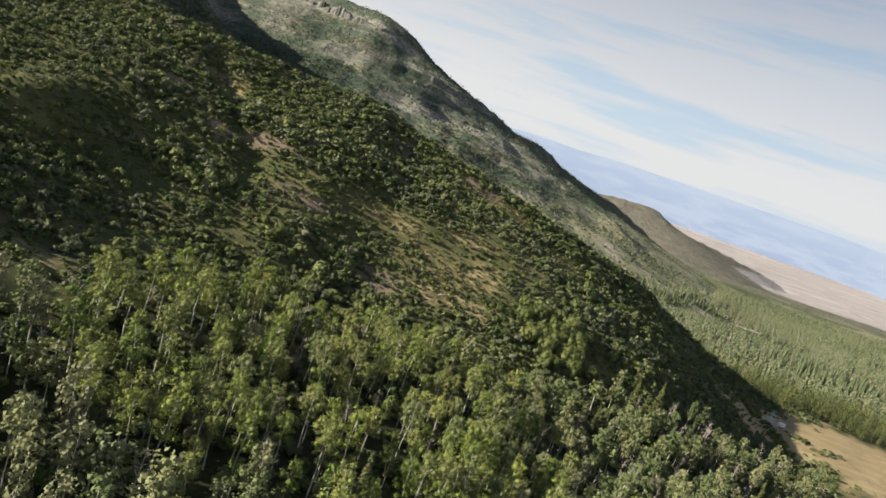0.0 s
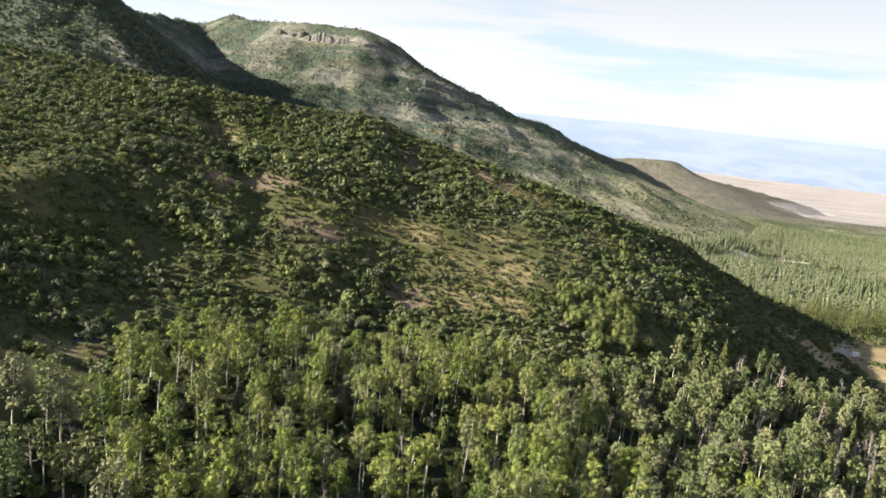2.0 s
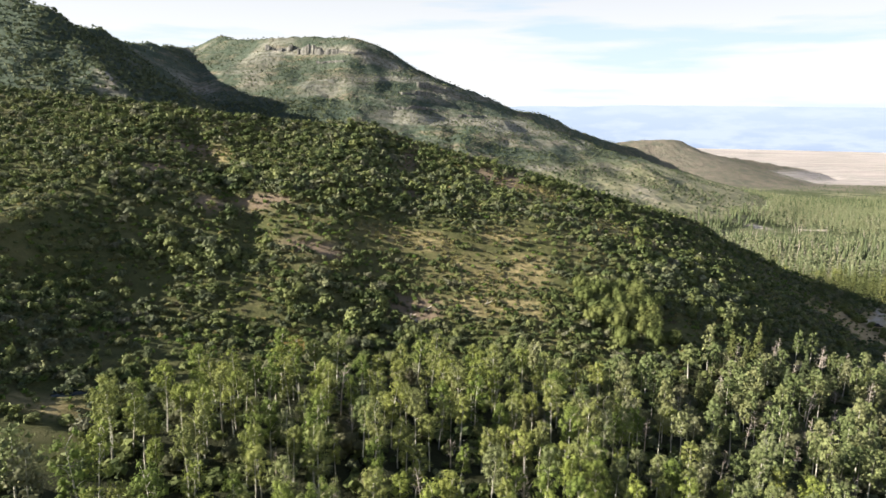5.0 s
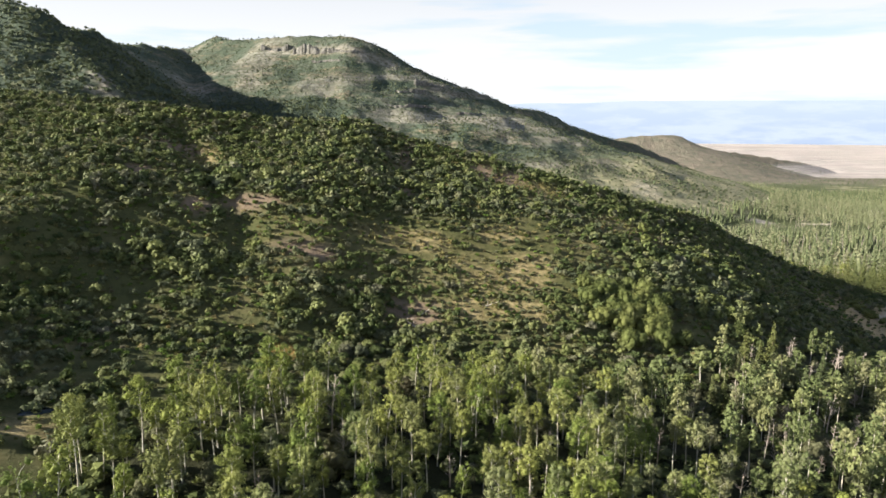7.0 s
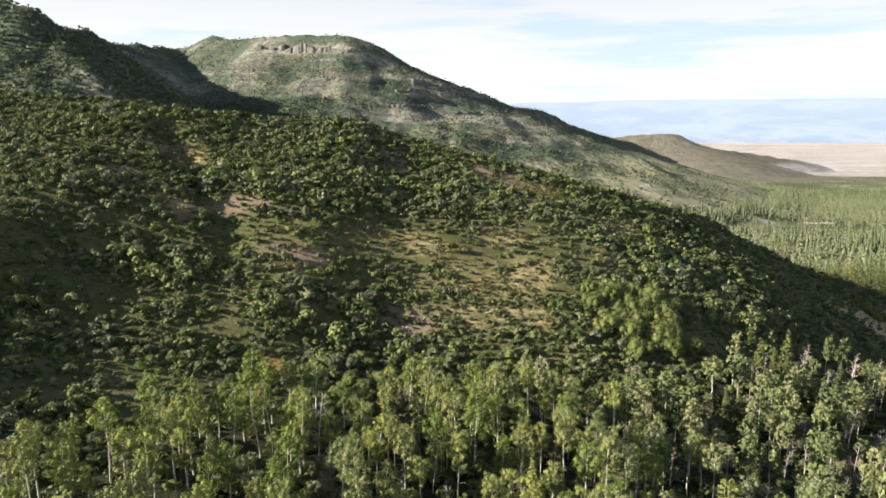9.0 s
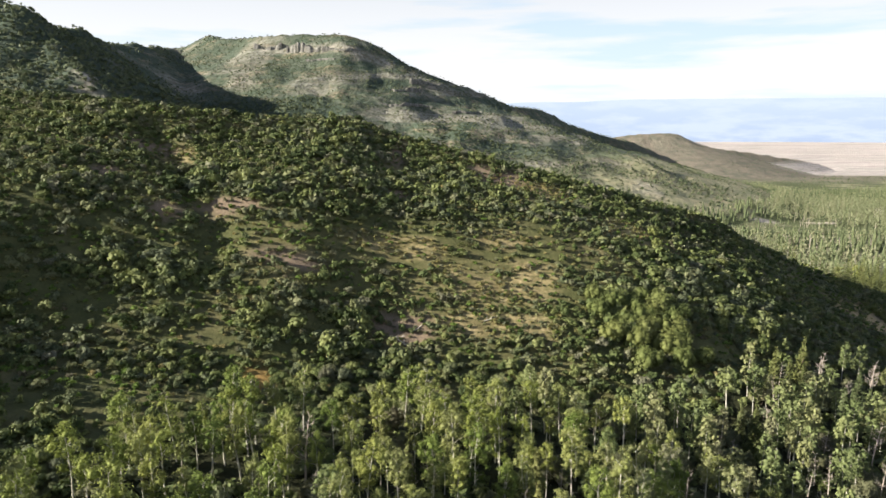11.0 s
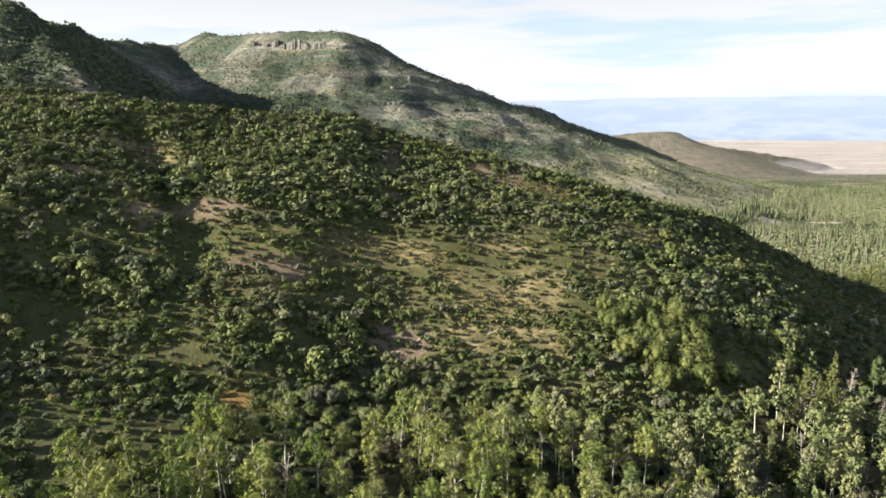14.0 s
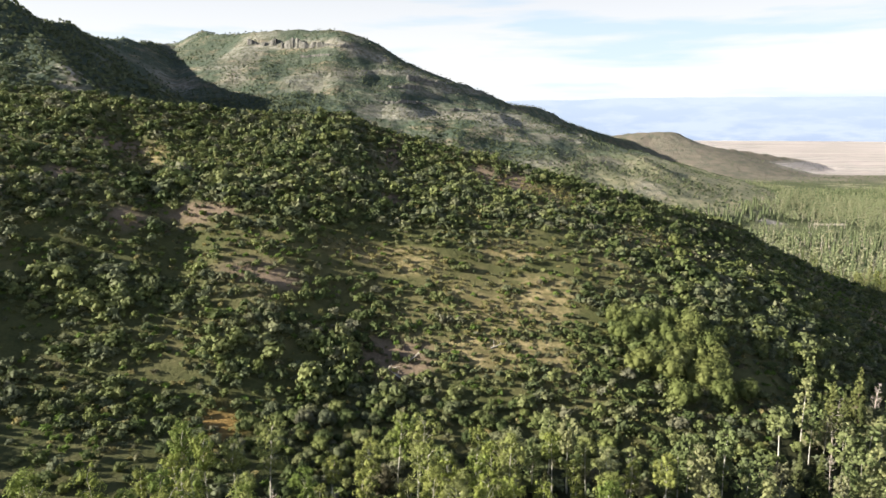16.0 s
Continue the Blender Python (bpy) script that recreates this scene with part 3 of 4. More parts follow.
# ---------------------------------------------------------------- plants
def aspen_parts(r, tall, count=2500, size=0.172, limbs=True, low=0.45):
    """Tall bare trunk with limbs, and a rounded head of leaf clumps that begins at a share of the height."""
    lean = r.normal(0, 0.35, 2)
    h = np.linspace(0, 1, 8 if limbs else 4)
    path = np.c_[lean[0] * h**2 + 0.12 * np.sin(5 * h + lean[1]), lean[1] * h**2 + 0.1 * np.cos(4 * h), tall * 0.94 * h - 0.4]
    pieces = [tube(path, 0.15 * (1 - 0.85 * h) + 0.014, 6 if limbs else 4)]
    bottom = (low + r.uniform(-0.07, 0.07)) * tall
    wide = tall * r.uniform(0.14, 0.185)
    blobs = []
    clumps = 32
    for k in range(clumps):
        s = (k + 0.5) / clumps
        z = bottom + (tall - bottom) * s * 0.95
        girth = wide * (0.35 + 0.75 * np.sin(np.pi * min(1, 0.12 + 0.80 * s)) ** 0.7)
        a = k * 2.4 + r.uniform(-0.6, 0.6)
        out = girth * r.uniform(0.25, 1.0)
        trunk = np.array([np.interp(z, path[:, 2], path[:, 0]), np.interp(z, path[:, 2], path[:, 1]), z])
        tip = trunk + (np.cos(a) * out, np.sin(a) * out, r.uniform(0.0, 0.7))
        if limbs and k % 3 == 0:
            pieces.append(tube([trunk - (0, 0, 0.7), 0.5 * (trunk + tip) + (0, 0, -0.1), tip], [0.045, 0.03, 0.012], 4))
        blobs.append((*tip, wide * r.uniform(0.22, 0.42), r.uniform(0.75, 1.1)))
    if limbs:
        for k in range(7):  # dead twigs on the bare trunk
            z, a = bottom * r.uniform(0.45, 1.05), r.uniform(0, 6.28)
            root = np.array([np.interp(z, path[:, 2], path[:, 0]), np.interp(z, path[:, 2], path[:, 1]), z])
            pieces.append(tube([root, root + np.array([np.cos(a), np.sin(a), 0.35]) * r.uniform(0.5, 1.3)], [0.025, 0.008], 3))
    return joined(pieces), joined([lobes(r, blobs, count, size, (0.65, 1.28), 0.22)] + hearts(blobs[::2], 0.62, limbs))


def snag_parts(r, tall):
    """A dead tree: pale trunk and bare, forking branches."""
    lean = r.normal(0, 0.5, 2)
    h = np.linspace(0, 1, 8)
    path = np.c_[lean[0] * h**2, lean[1] * h**2, tall * h - 0.4]
    trunk = tube(path, 0.19 * (1 - 0.85 * h) + 0.015)
    limbs = []
    for k in range(26):
        z = tall * r.uniform(0.3, 0.97)
        a, long = r.uniform(0, 6.28), (1.1 - z / tall) * tall * r.uniform(0.12, 0.3) + 0.4
        root = np.array([np.interp(z, path[:, 2], path[:, 0]), np.interp(z, path[:, 2], path[:, 1]), z])
        mid = root + np.array([np.cos(a), np.sin(a), 0.35]) * long * 0.5
        tip = root + np.array([np.cos(a + 0.2), np.sin(a + 0.2), 0.8]) * long
        limbs.append(tube([root, mid, tip], [0.055, 0.04, 0.018], 3))
        for w in (-0.7, 0.6):
            limbs.append(tube([mid, mid + np.array([np.cos(a + w), np.sin(a + w), 0.6]) * long * 0.45], [0.035, 0.015], 3))
    return trunk, joined(limbs)


def spruce_parts(r, tall, tiers=17, per=64, spray=0.0):
    """A spruce: trunk, and drooping boughs in tiers that narrow to the top."""
    h = np.linspace(0, 1, 5)
    trunk = tube(np.c_[0 * h, 0 * h, tall * h - 0.4], 0.2 * (1 - h) + 0.01, 6)
    centres, normals = [], []
    for k in range(tiers):
        s = k / (tiers - 1)
        reach = tall * 0.17 * (1 - s) ** 0.9 + 0.12
        n = max(5, int(per * (1 - 0.75 * s)))
        a = r.uniform(0, 6.28, n)
        d = reach * np.sqrt(r.uniform(0.15, 1.1, n)) * (1 + 0.18 * np.sin(a * 3 + k))
        z = tall * (0.08 + 0.9 * s) - d * 0.32 + r.normal(0, 0.1, n)
        centres.append(np.c_[np.cos(a) * d, np.sin(a) * d, z])
        normals.append(np.c_[np.cos(a) * 0.7, np.sin(a) * 0.7, np.full(n, 0.8)])
    return trunk, sprays(r, np.concatenate(centres), np.concatenate(normals), spray or 0.036 * tall + 0.12)


def shrub_parts(r, count, size, squat=0.95, lumps=9):
    """An oak brush clump one metre in radius: short stems and a head of rounded lumps."""
    blobs = [(0, 0, 0.72, 0.6, squat)]
    for k in range(lumps):
        a, d = k * 2.4 + r.uniform(-0.4, 0.4), r.uniform(0.35, 0.75)
        blobs.append((np.cos(a) * d, np.sin(a) * d, r.uniform(0.3, 1.25 - 0.6 * d), r.uniform(0.26, 0.46), squat))
    stems = joined([tube([(0.1 * np.cos(a), 0.1 * np.sin(a), -0.2), (0.4 * np.cos(a), 0.4 * np.sin(a), 0.6)], [0.045, 0.02], 4) for a in (0.3, 2.2, 4.4)])
    return stems, joined([lobes(r, blobs, count, size, (0.78, 1.14), 0.28)] + (hearts(blobs if count > 300 else blobs[:4], 0.72 if count > 300 else 0.8, count > 300) if count > 40 else []))


r = np.random.default_rng(21)


def plant_kind(name, makers, bark, leaf, group, label, category, spots, names=("trunk", "crown"), part_label=""):
    """Things of one kind from a few shapes, each with a stem and a crown of its own."""
    shapes = [(mesh_from(names[0], *stem, bark), mesh_from(names[1], *crown, leaf)) for stem, crown in makers]
    firsts = {}
    for n, (x, y, z, s) in enumerate(spots):
        k = int(r.integers(len(shapes)))
        m = pose(x, y, z, 0, 0, r.uniform(0, 360))
        if k not in firsts:
            top = tagged(new(name), label, category, group)
            part(names[0], shapes[k][0], top)
            part(names[1], shapes[k][1], top, part_label)
            firsts[k] = top
            top.matrix_basis = m @ Matrix.Scale(s, 4)
        else:
            made = copy_thing(firsts[k], m)
            made.scale = (s, s, s * r.uniform(0.92, 1.1))


def grounded(xy, scales, sink=0.0):
    return np.c_[xy, height(xy[:, 0], xy[:, 1]) - sink, scales]


# the aspen stand, with thin spots in it
GLADES = [(38, 97, 9, 7), (62, 108, 9, 7), (-52, 70, 10, 8), (-18, 76, 9, 6), (4, 101, 7, 5), (28, 84, 9, 6), (-30, 96, 7, 5)]


def in_stand(x, y):
    return (y < stand_edge(x) - 2) * (1 - 0.3 * np.clip((x - 5) / 20, 0, 1) * np.clip((95 - x) / 20, 0, 1)) * (1 - 0.5 * np.clip((82 - y) / 20, 0, 1)) * (0.3 + 0.8 * (fbm(x, y, 22, 2) > 0.42)) * (1 - 0.85 * np.maximum.reduce([inside(x, y, *g) for g in GLADES])) * (1 - meadow(x, y))


stand = spread(r, -78, 235, 28, 212, 18000, 3.05, in_stand)
stand = stand[np.abs(stand[:, 0]) < 0.72 * (stand[:, 1] + 32) + 14]
stand = stand[np.argsort(np.hypot(stand[:, 0] * 0.8, stand[:, 1] - 85))]
draw = r.random(len(stand))
right_side = np.clip((stand[:, 0] - 20) / 90, 0, 1)
spruce_at = draw < 0.03 + 0.12 * right_side
snag_at = ~spruce_at & (draw < 0.11 + 0.30 * right_side)
willow_at = ~spruce_at & ~snag_at & (draw > 0.90 - 0.14 * right_side)
aspen_at = ~(spruce_at | snag_at | willow_at)
aspens = stand[aspen_at]
tall_aspens = [aspen_parts(np.random.default_rng(k), 10.2 + (k * 0.83) % 3.2, low=(0.52, 0.46, 0.58, 0.36, 0.54, 0.5, 0.25, 0.56, 0.44)[k]) for k in range(9)]
near_scale = 0.62 + 0.46 * r.random(len(aspens[:300])) ** 0.7
fresh = aspens[:300, 0] + r.normal(0, 40, len(aspens[:300])) < 45
mid_aspens = [aspen_parts(np.random.default_rng(k), 10.8 + (k * 0.83) % 3.2, 1350, 0.225, True, (0.52, 0.46, 0.58, 0.36, 0.54, 0.5)[k]) for k in range(6)]
nearest = np.arange(len(aspens[:300])) < 130
plant_kind("aspen_tree", mid_aspens, ASPEN_BARK, ASPEN_LEAF, "aspens of the stand", "slender aspen with pale trunk and fresh green crown", "tree",
           grounded(aspens[:300][fresh & ~nearest], near_scale[fresh & ~nearest]))
plant_kind("aspen_tree", mid_aspens, ASPEN_BARK, PALE_ASPEN_LEAF, "aspens of the stand", "slender aspen with pale trunk and greyish green crown", "tree",
           grounded(aspens[:300][~fresh & ~nearest], near_scale[~fresh & ~nearest]))
plant_kind("aspen_tree", tall_aspens, ASPEN_BARK, ASPEN_LEAF, "aspens of the stand", "slender aspen with pale trunk and fresh green crown", "tree",
           grounded(aspens[:300][fresh & nearest], near_scale[fresh & nearest]))
plant_kind("aspen_tree", tall_aspens, ASPEN_BARK, PALE_ASPEN_LEAF, "aspens of the stand", "slender aspen with pale trunk and greyish green crown", "tree",
           grounded(aspens[:300][~fresh & nearest], near_scale[~fresh & nearest]))
snags = stand[snag_at]
plant_kind("dead_tree", [snag_parts(np.random.default_rng(60 + k), 9 + k) for k in range(4)], GREY_BARK, GREY_BARK, "dead trees of the stand",
           "bare grey dead aspen standing among live ones", "tree", grounded(snags[:280], r.uniform(0.5, 0.92, len(snags[:280]))), ("trunk", "bare_crown"))
spruces = stand[spruce_at]
plant_kind("spruce_tree", [spruce_parts(np.random.default_rng(80 + k), 11 + 1.5 * k) for k in range(3)], BROWN_BARK, NEEDLE, "spruces in the stand",
           "dark green pointed spruce among the aspens", "tree", grounded(spruces[:120], r.uniform(0.45, 1.05, len(spruces[:120]))))
willows = stand[willow_at]
plant_kind("willow_bush", [shrub_parts(np.random.default_rng(90 + k), 620, 0.14, 1.0) for k in range(3)], BROWN_BARK, GREY_LEAF, "grey bushes under the aspens",
           "rounded grey-green bush under the aspens", "bush", grounded(willows[:200], r.uniform(1.8, 3.4, len(willows[:200]))), ("stem", "crown"))
hems = spread(r, 186, 206, 248, 304, 260, 3.2, lambda x, y: 0.9 * (np.abs(x - 196 - 3 * np.sin(y / 6)) < 4.5))
plant_kind("willow_bush", [shrub_parts(np.random.default_rng(95 + k), 420, 0.17, 1.1) for k in range(3)], BROWN_BARK, MAPLE_LEAF, "bushes at the meadow's edge",
           "rounded light green bush at the edge of the dry meadow", "bush", grounded(hems, r.uniform(1.2, 2.6, len(hems))), ("stem", "crown"))
far_aspen = [aspen_parts(np.random.default_rng(30 + k), 11.5, 420, 0.47, False, (0.5, 0.4, 0.3)[k % 3]) for k in range(6)]
if len(aspens) > 300:
    rest = grounded(aspens[300:], r.uniform(0.68, 1.08, len(aspens[300:])))
    scatter("aspen_grove_trunks", [t for t, _ in far_aspen], rest, ASPEN_BARK, "pale trunks of the farther aspens", "trees", r=np.random.default_rng(3))
    scatter("aspen_grove_crowns", [c for _, c in far_aspen], rest, PALE_ASPEN_LEAF, "light green crowns of the farther aspens", "trees", r=np.random.default_rng(3))


# oak brush on the hill
def brush_chance(x, y):
    open_ground = np.maximum(cover(x, y, (2, 3, 4, 5)), 0.78 * cover(x, y, (1,)))
    d = np.interp(x, HILL_X, HILL_Y) - y
    thick = np.clip((fbm(x * 0.7, y * 1.7, 24, 3) - 0.40) * 8, 0.10, 1)
    thick = np.clip(thick + 0.35 * np.clip((-40 - x) / 40, 0, 1) * np.clip((y - 180) / 30, 0, 1), 0, 1)
    thick = np.maximum(thick, 0.62 * np.clip((x - 78) / 20, 0, 1) * (y < 300))
    thin = np.where(d < 4, 0.6, 1.0) * ((d > -9) | (x > 55))
    thick = np.maximum(thick, np.maximum.reduce([inside(x, y, *g) for g in GROVES]))
    in_view = np.abs(x) < 0.74 * (y + 34) + 12
    return in_view * thick * (1 - 0.93 * open_ground) * thin * (y > stand_edge(x) + 2) * (1 - meadow(x, y))


brush = spread(r, -230, 260, 84, 352, 120000, 1.55, brush_chance)
brush = brush[np.argsort(np.hypot(brush[:, 0], brush[:, 1] - 95))]
sizes = (0.6 + 1.15 * r.random(len(brush)) ** 1.6) * (0.75 + 0.6 * fbm(brush[:, 0], brush[:, 1], 30, 2))
sizes *= 1 - 0.55 * cover(brush[:, 0], brush[:, 1], (1,))
sizes *= 1 + 0.55 * np.maximum.reduce([inside(brush[:, 0], brush[:, 1], *g) for g in GROVES])
plant_kind("oak_bush", [shrub_parts(np.random.default_rng(40 + k), 1000, 0.115) for k in range(6)], BROWN_BARK, OAK_LEAF, "oak brush on the hill",
           "rounded dark green oak bush on the hillside", "bush", grounded(brush[:300], sizes[:300], 0.1), ("stem", "crown"))
small_shrubs = [shrub_parts(np.random.default_rng(50 + k), 110, 0.32)[1] for k in range(8)]
spare = brush[300:], sizes[300:]
close = spare[0][:, 1] < 205
scatter("oak_brush", small_shrubs, grounded(spare[0][close], spare[1][close], 0.1), OAK_LEAF, "dense oak brush over the hillside", "bushes", r=np.random.default_rng(4))
crest_shrubs = [shrub_parts(np.random.default_rng(55 + k), 46, 0.5)[1] for k in range(8)]
scatter("crest_brush", crest_shrubs, grounded(spare[0][~close], spare[1][~close], 0.1), OAK_LEAF, "oak brush towards the crest of the hill", "bushes", r=np.random.default_rng(16))
maples = spread(r, 20, 150, 140, 240, 2500, 3.6, lambda x, y: np.maximum(inside(x, y, 50, 171, 13, 11), 0.03 * (x > 70) * (y > stand_edge(x) + 3)))
maples = maples[np.argsort(np.hypot(maples[:, 0] - 50, maples[:, 1] - 171))][:60]
broad = np.where(np.hypot(maples[:, 0] - 50, maples[:, 1] - 171) < 18, r.uniform(2.7, 4.2, len(maples)), r.uniform(1.6, 2.4, len(maples)))
plant_kind("maple_tree", [shrub_parts(np.random.default_rng(65 + k), 1500, 0.095, 1.3, 16) for k in range(3)], BROWN_BARK, MAPLE_LEAF, "light green trees on the hill",
           "broad light green tree among darker oak brush", "tree", grounded(maples, broad, 0.1), ("stem", "crown"))
lows = spread(r, -160, 220, 90, 340, 30000, 1.5, lambda x, y: np.clip(0.10 + 0.8 * cover(x, y, (5,)) + 0.3 * cover(x, y, (3,)) + 0.12 * cover(x, y, (1,)), 0, 1) * (y > stand_edge(x) + 1))
tufts = [shrub_parts(np.random.default_rng(70 + k), 38, 0.56, 0.6)[1] for k in range(4)]
scatter("low_brush", tufts, grounded(lows, r.uniform(0.45, 1.0, len(lows)), 0.05), LOW_LEAF, "low bright green brush between the oaks", "bushes", r=np.random.default_rng(6))
grass = spread(r, -130, 130, 125, 285, 60000, 0.8, lambda x, y: np.clip(0.06 + 0.55 * cover(x, y, (1,)) * (fbm(x, y, 7, 2) > 0.45), 0, 1) * (y > stand_edge(x) + 1))
wisps = [shrub_parts(np.random.default_rng(75 + k), 22, 0.7, 0.7)[1] for k in range(4)]
scatter("grass_tussocks", wisps, grounded(grass, r.uniform(0.3, 0.8, len(grass)), 0.05), GRASS_LEAF, "dry golden grass tussocks on the open slope", "grass", r=np.random.default_rng(12))
sage = spread(r, -130, 200, 125, 310, 40000, 1.5, lambda x, y: np.clip(0.05 + 0.22 * np.clip((x - 70) / 20, 0, 1) * (x < 118) * (y > 205) + 0.28 * cover(x, y, (1, 2)) * (fbm(x, y, 10, 2) > 0.42), 0, 1) * (y > stand_edge(x) + 1))
scatter("sagebrush", tufts, grounded(sage, r.uniform(0.4, 1.05, len(sage)), 0.05), GREY_LEAF, "grey-green sagebrush on the open slope", "bushes", r=np.random.default_rng(13))
under = spread(r, -90, 230, 25, 215, 9000, 2.2, lambda x, y: (y < stand_edge(x) + 3) * (1 - meadow(x, y)) * 0.85)
scatter("undergrowth", [shrub_parts(np.random.default_rng(150 + k), 56, 0.5)[1] for k in range(5)], grounded(under, r.uniform(0.7, 2.0, len(under)), 0.05), OAK_LEAF, "dark undergrowth between the aspens", "bushes", r=np.random.default_rng(7))


# woods of the valley floor
def valley_chance(x, y):
    flat = height(x, y) < np.interp(y, [225, 350, 500, 800, 1000, 1500], [-16, -18, -28, -36, -44, -60])
    return flat * (1 - inside(x, y, 400, 745, 62, 13)) * np.clip((x - np.interp(y, [225, 290, 420, 600, 800, 1000, 1200], [165, 175, 190, 215, 290, 380, 480]) + (fbm(x, y, 90, 3) - 0.5) * 260) / 90, 0, 1) * ((y > 330) | (x < 205)) * (y > stand_edge(x) + 4) * (1 - meadow(x, y)) * ((x < 150) | (y > 300)) * np.clip((fbm(x, y, 70, 3) - 0.30) * 6, 0.4, 1)


woods = spread(r, 150, 1150, 225, 1300, 80000, 4.7, valley_chance)
woods = woods[np.abs(woods[:, 0]) < 1.05 * woods[:, 1] + 60]
pine = fbm(woods[:, 0], woods[:, 1], 110, 2) + r.normal(0, 0.10, len(woods)) > np.where(woods[:, 1] < 430, 0.36, 0.57)
def skirted_spruce(q, tall, skirts=6, sides=5):
    """A small spruce: ragged skirts of boughs, one above another, narrowing to a point."""
    pieces = []
    for k in range(skirts):
        low, top = tall * (0.05 + 0.84 * k / skirts), tall * min(1.0, 0.05 + 0.84 * (k + 1.9) / skirts)
        reach = tall * 0.21 * (1 - 0.86 * k / skirts)
        a = np.linspace(0, 2 * np.pi, 2 * sides, endpoint=False) + q.uniform(0, 1)
        d = reach * np.where(np.arange(2 * sides) % 2, 0.55, 1.0) * q.uniform(0.8, 1.15, 2 * sides)
        rim = np.c_[np.cos(a) * d, np.sin(a) * d, low + q.uniform(-0.02, 0.02, 2 * sides) * tall + np.where(np.arange(2 * sides) % 2, 0.03, 0) * tall]
        i = np.arange(2 * sides)
        pieces.append((np.r_[rim, [[0, 0, top]]], np.c_[i, (i + 1) % (2 * sides), np.full(2 * sides, 2 * sides)]))
    return joined(pieces)


small_spruce = [skirted_spruce(np.random.default_rng(100 + k), 14 + k % 2, 5 + k % 2) for k in range(5)]
small_aspen = []
for k in range(4):
    q = np.random.default_rng(110 + k)
    heads = [(q.normal(0, 0.6), q.normal(0, 0.6), 3.6 + 1.7 * j, 1.55 - 0.16 * j, 1.2) for j in range(5)]
    small_aspen.append(joined([lobes(q, heads, 30, 1.0, (0.8, 1.1), 0.2)] + hearts(heads[::2], 0.85, False)))
beside = woods[:, 1] < 430
stunted = 1 - 0.68 * inside(woods[:, 0], woods[:, 1], 378, 688, 75, 52)
fine_spruce = [spruce_parts(np.random.default_rng(130 + k), 13, 13, 26) for k in range(3)]
foot = grounded(woods[pine & beside], r.uniform(0.65, 1.35, (pine & beside).sum()))
scatter("foothill_spruces", [c for _, c in fine_spruce], foot, NEEDLE, "dark spruces at the foot of the hill", "trees", r=np.random.default_rng(14))
foot = grounded(woods[~pine & beside], r.uniform(0.6, 1.0, (~pine & beside).sum()))
scatter("foothill_aspens", [c for _, c in far_aspen], foot, ASPEN_LEAF, "green aspens at the foot of the hill", "trees", r=np.random.default_rng(15))
scatter("valley_spruces", small_spruce, grounded(woods[pine & ~beside], r.uniform(0.4, 1.0, (pine & ~beside).sum()) * stunted[pine & ~beside]), HAZED_NEEDLE, "dark spruces on the valley floor", "trees", r=np.random.default_rng(8))
scatter("valley_aspens", small_aspen, grounded(woods[~pine & ~beside], r.uniform(0.7, 1.2, (~pine & ~beside).sum()) * stunted[~pine & ~beside]), HAZED_LEAF, "green aspens on the valley floor, paled by painted haze", "trees", r=np.random.default_rng(9))


# bare pale trunks among the valley trees
poles = []
for k in range(3):
    q = np.random.default_rng(140 + k)
    poles.append(joined([tube([(0, 0, -0.5), (q.normal(0, 0.2), q.normal(0, 0.2), 6), (q.normal(0, 0.4), q.normal(0, 0.4), 11)], [0.17, 0.14, 0.05], 3)]
                        + [tube([(0, 0, z), (1.3 * np.cos(a), 1.3 * np.sin(a), z + 1.1)], [0.07, 0.03], 3) for z, a in ((5, 0.4), (6.5, 3.5), (8, 1.9))]))
bare = spread(r, 230, 800, 430, 900, 3500, 6.0, lambda x, y: valley_chance(x, y) * np.clip((fbm(x, y + 300, 80, 2) - 0.42) * 6, 0.05, 1))
scatter("valley_dead_trees", poles, grounded(bare, r.uniform(0.7, 1.2, len(bare))), GREY_BARK, "bare pale trunks among the valley trees", "trees", r=np.random.default_rng(17))


# scrub on the mountains
def scrub_chance(x, y):
    high = height(x, y) > np.interp(y, [420, 700, 1000, 1600], [-22, -32, -44, -60])
    return high * np.clip(np.clip((fbm(x, y, 80, 4) - 0.40) * 5, 0.06, 1) + 0.7 * (x < -180) * (y < 1000), 0, 1) * (np.abs(x) < 0.85 * y + 60)


scrub = spread(r, -1000, 1100, 430, 2000, 200000, 4.3, scrub_chance)
tiny = [shrub_parts(np.random.default_rng(120 + k), 12, 1.0, 0.95, 3)[1] for k in range(5)]
far_scrub = spread(r, 250, 1800, 1250, 2650, 20000, 9.0, lambda x, y: np.clip((fbm(x, y, 120, 4) - 0.40) * 6, 0.15, 1) * (np.abs(x) < 0.85 * y) * (height(x, y) > -105))
large = np.r_[r.uniform(0.8, 1.9, len(scrub)) * (1 + 0.3 * (scrub[:, 1] < 900) + 0.5 * (scrub[:, 0] < -180) * (scrub[:, 1] < 1000)), r.uniform(1.0, 1.9, len(far_scrub))]
scrub = np.r_[scrub, far_scrub]
scatter("mountain_scrub", tiny, grounded(scrub, large, 0.3), SCRUB_LEAF, "dark scrub scattered over the mountain slopes", "bushes", r=np.random.default_rng(10))


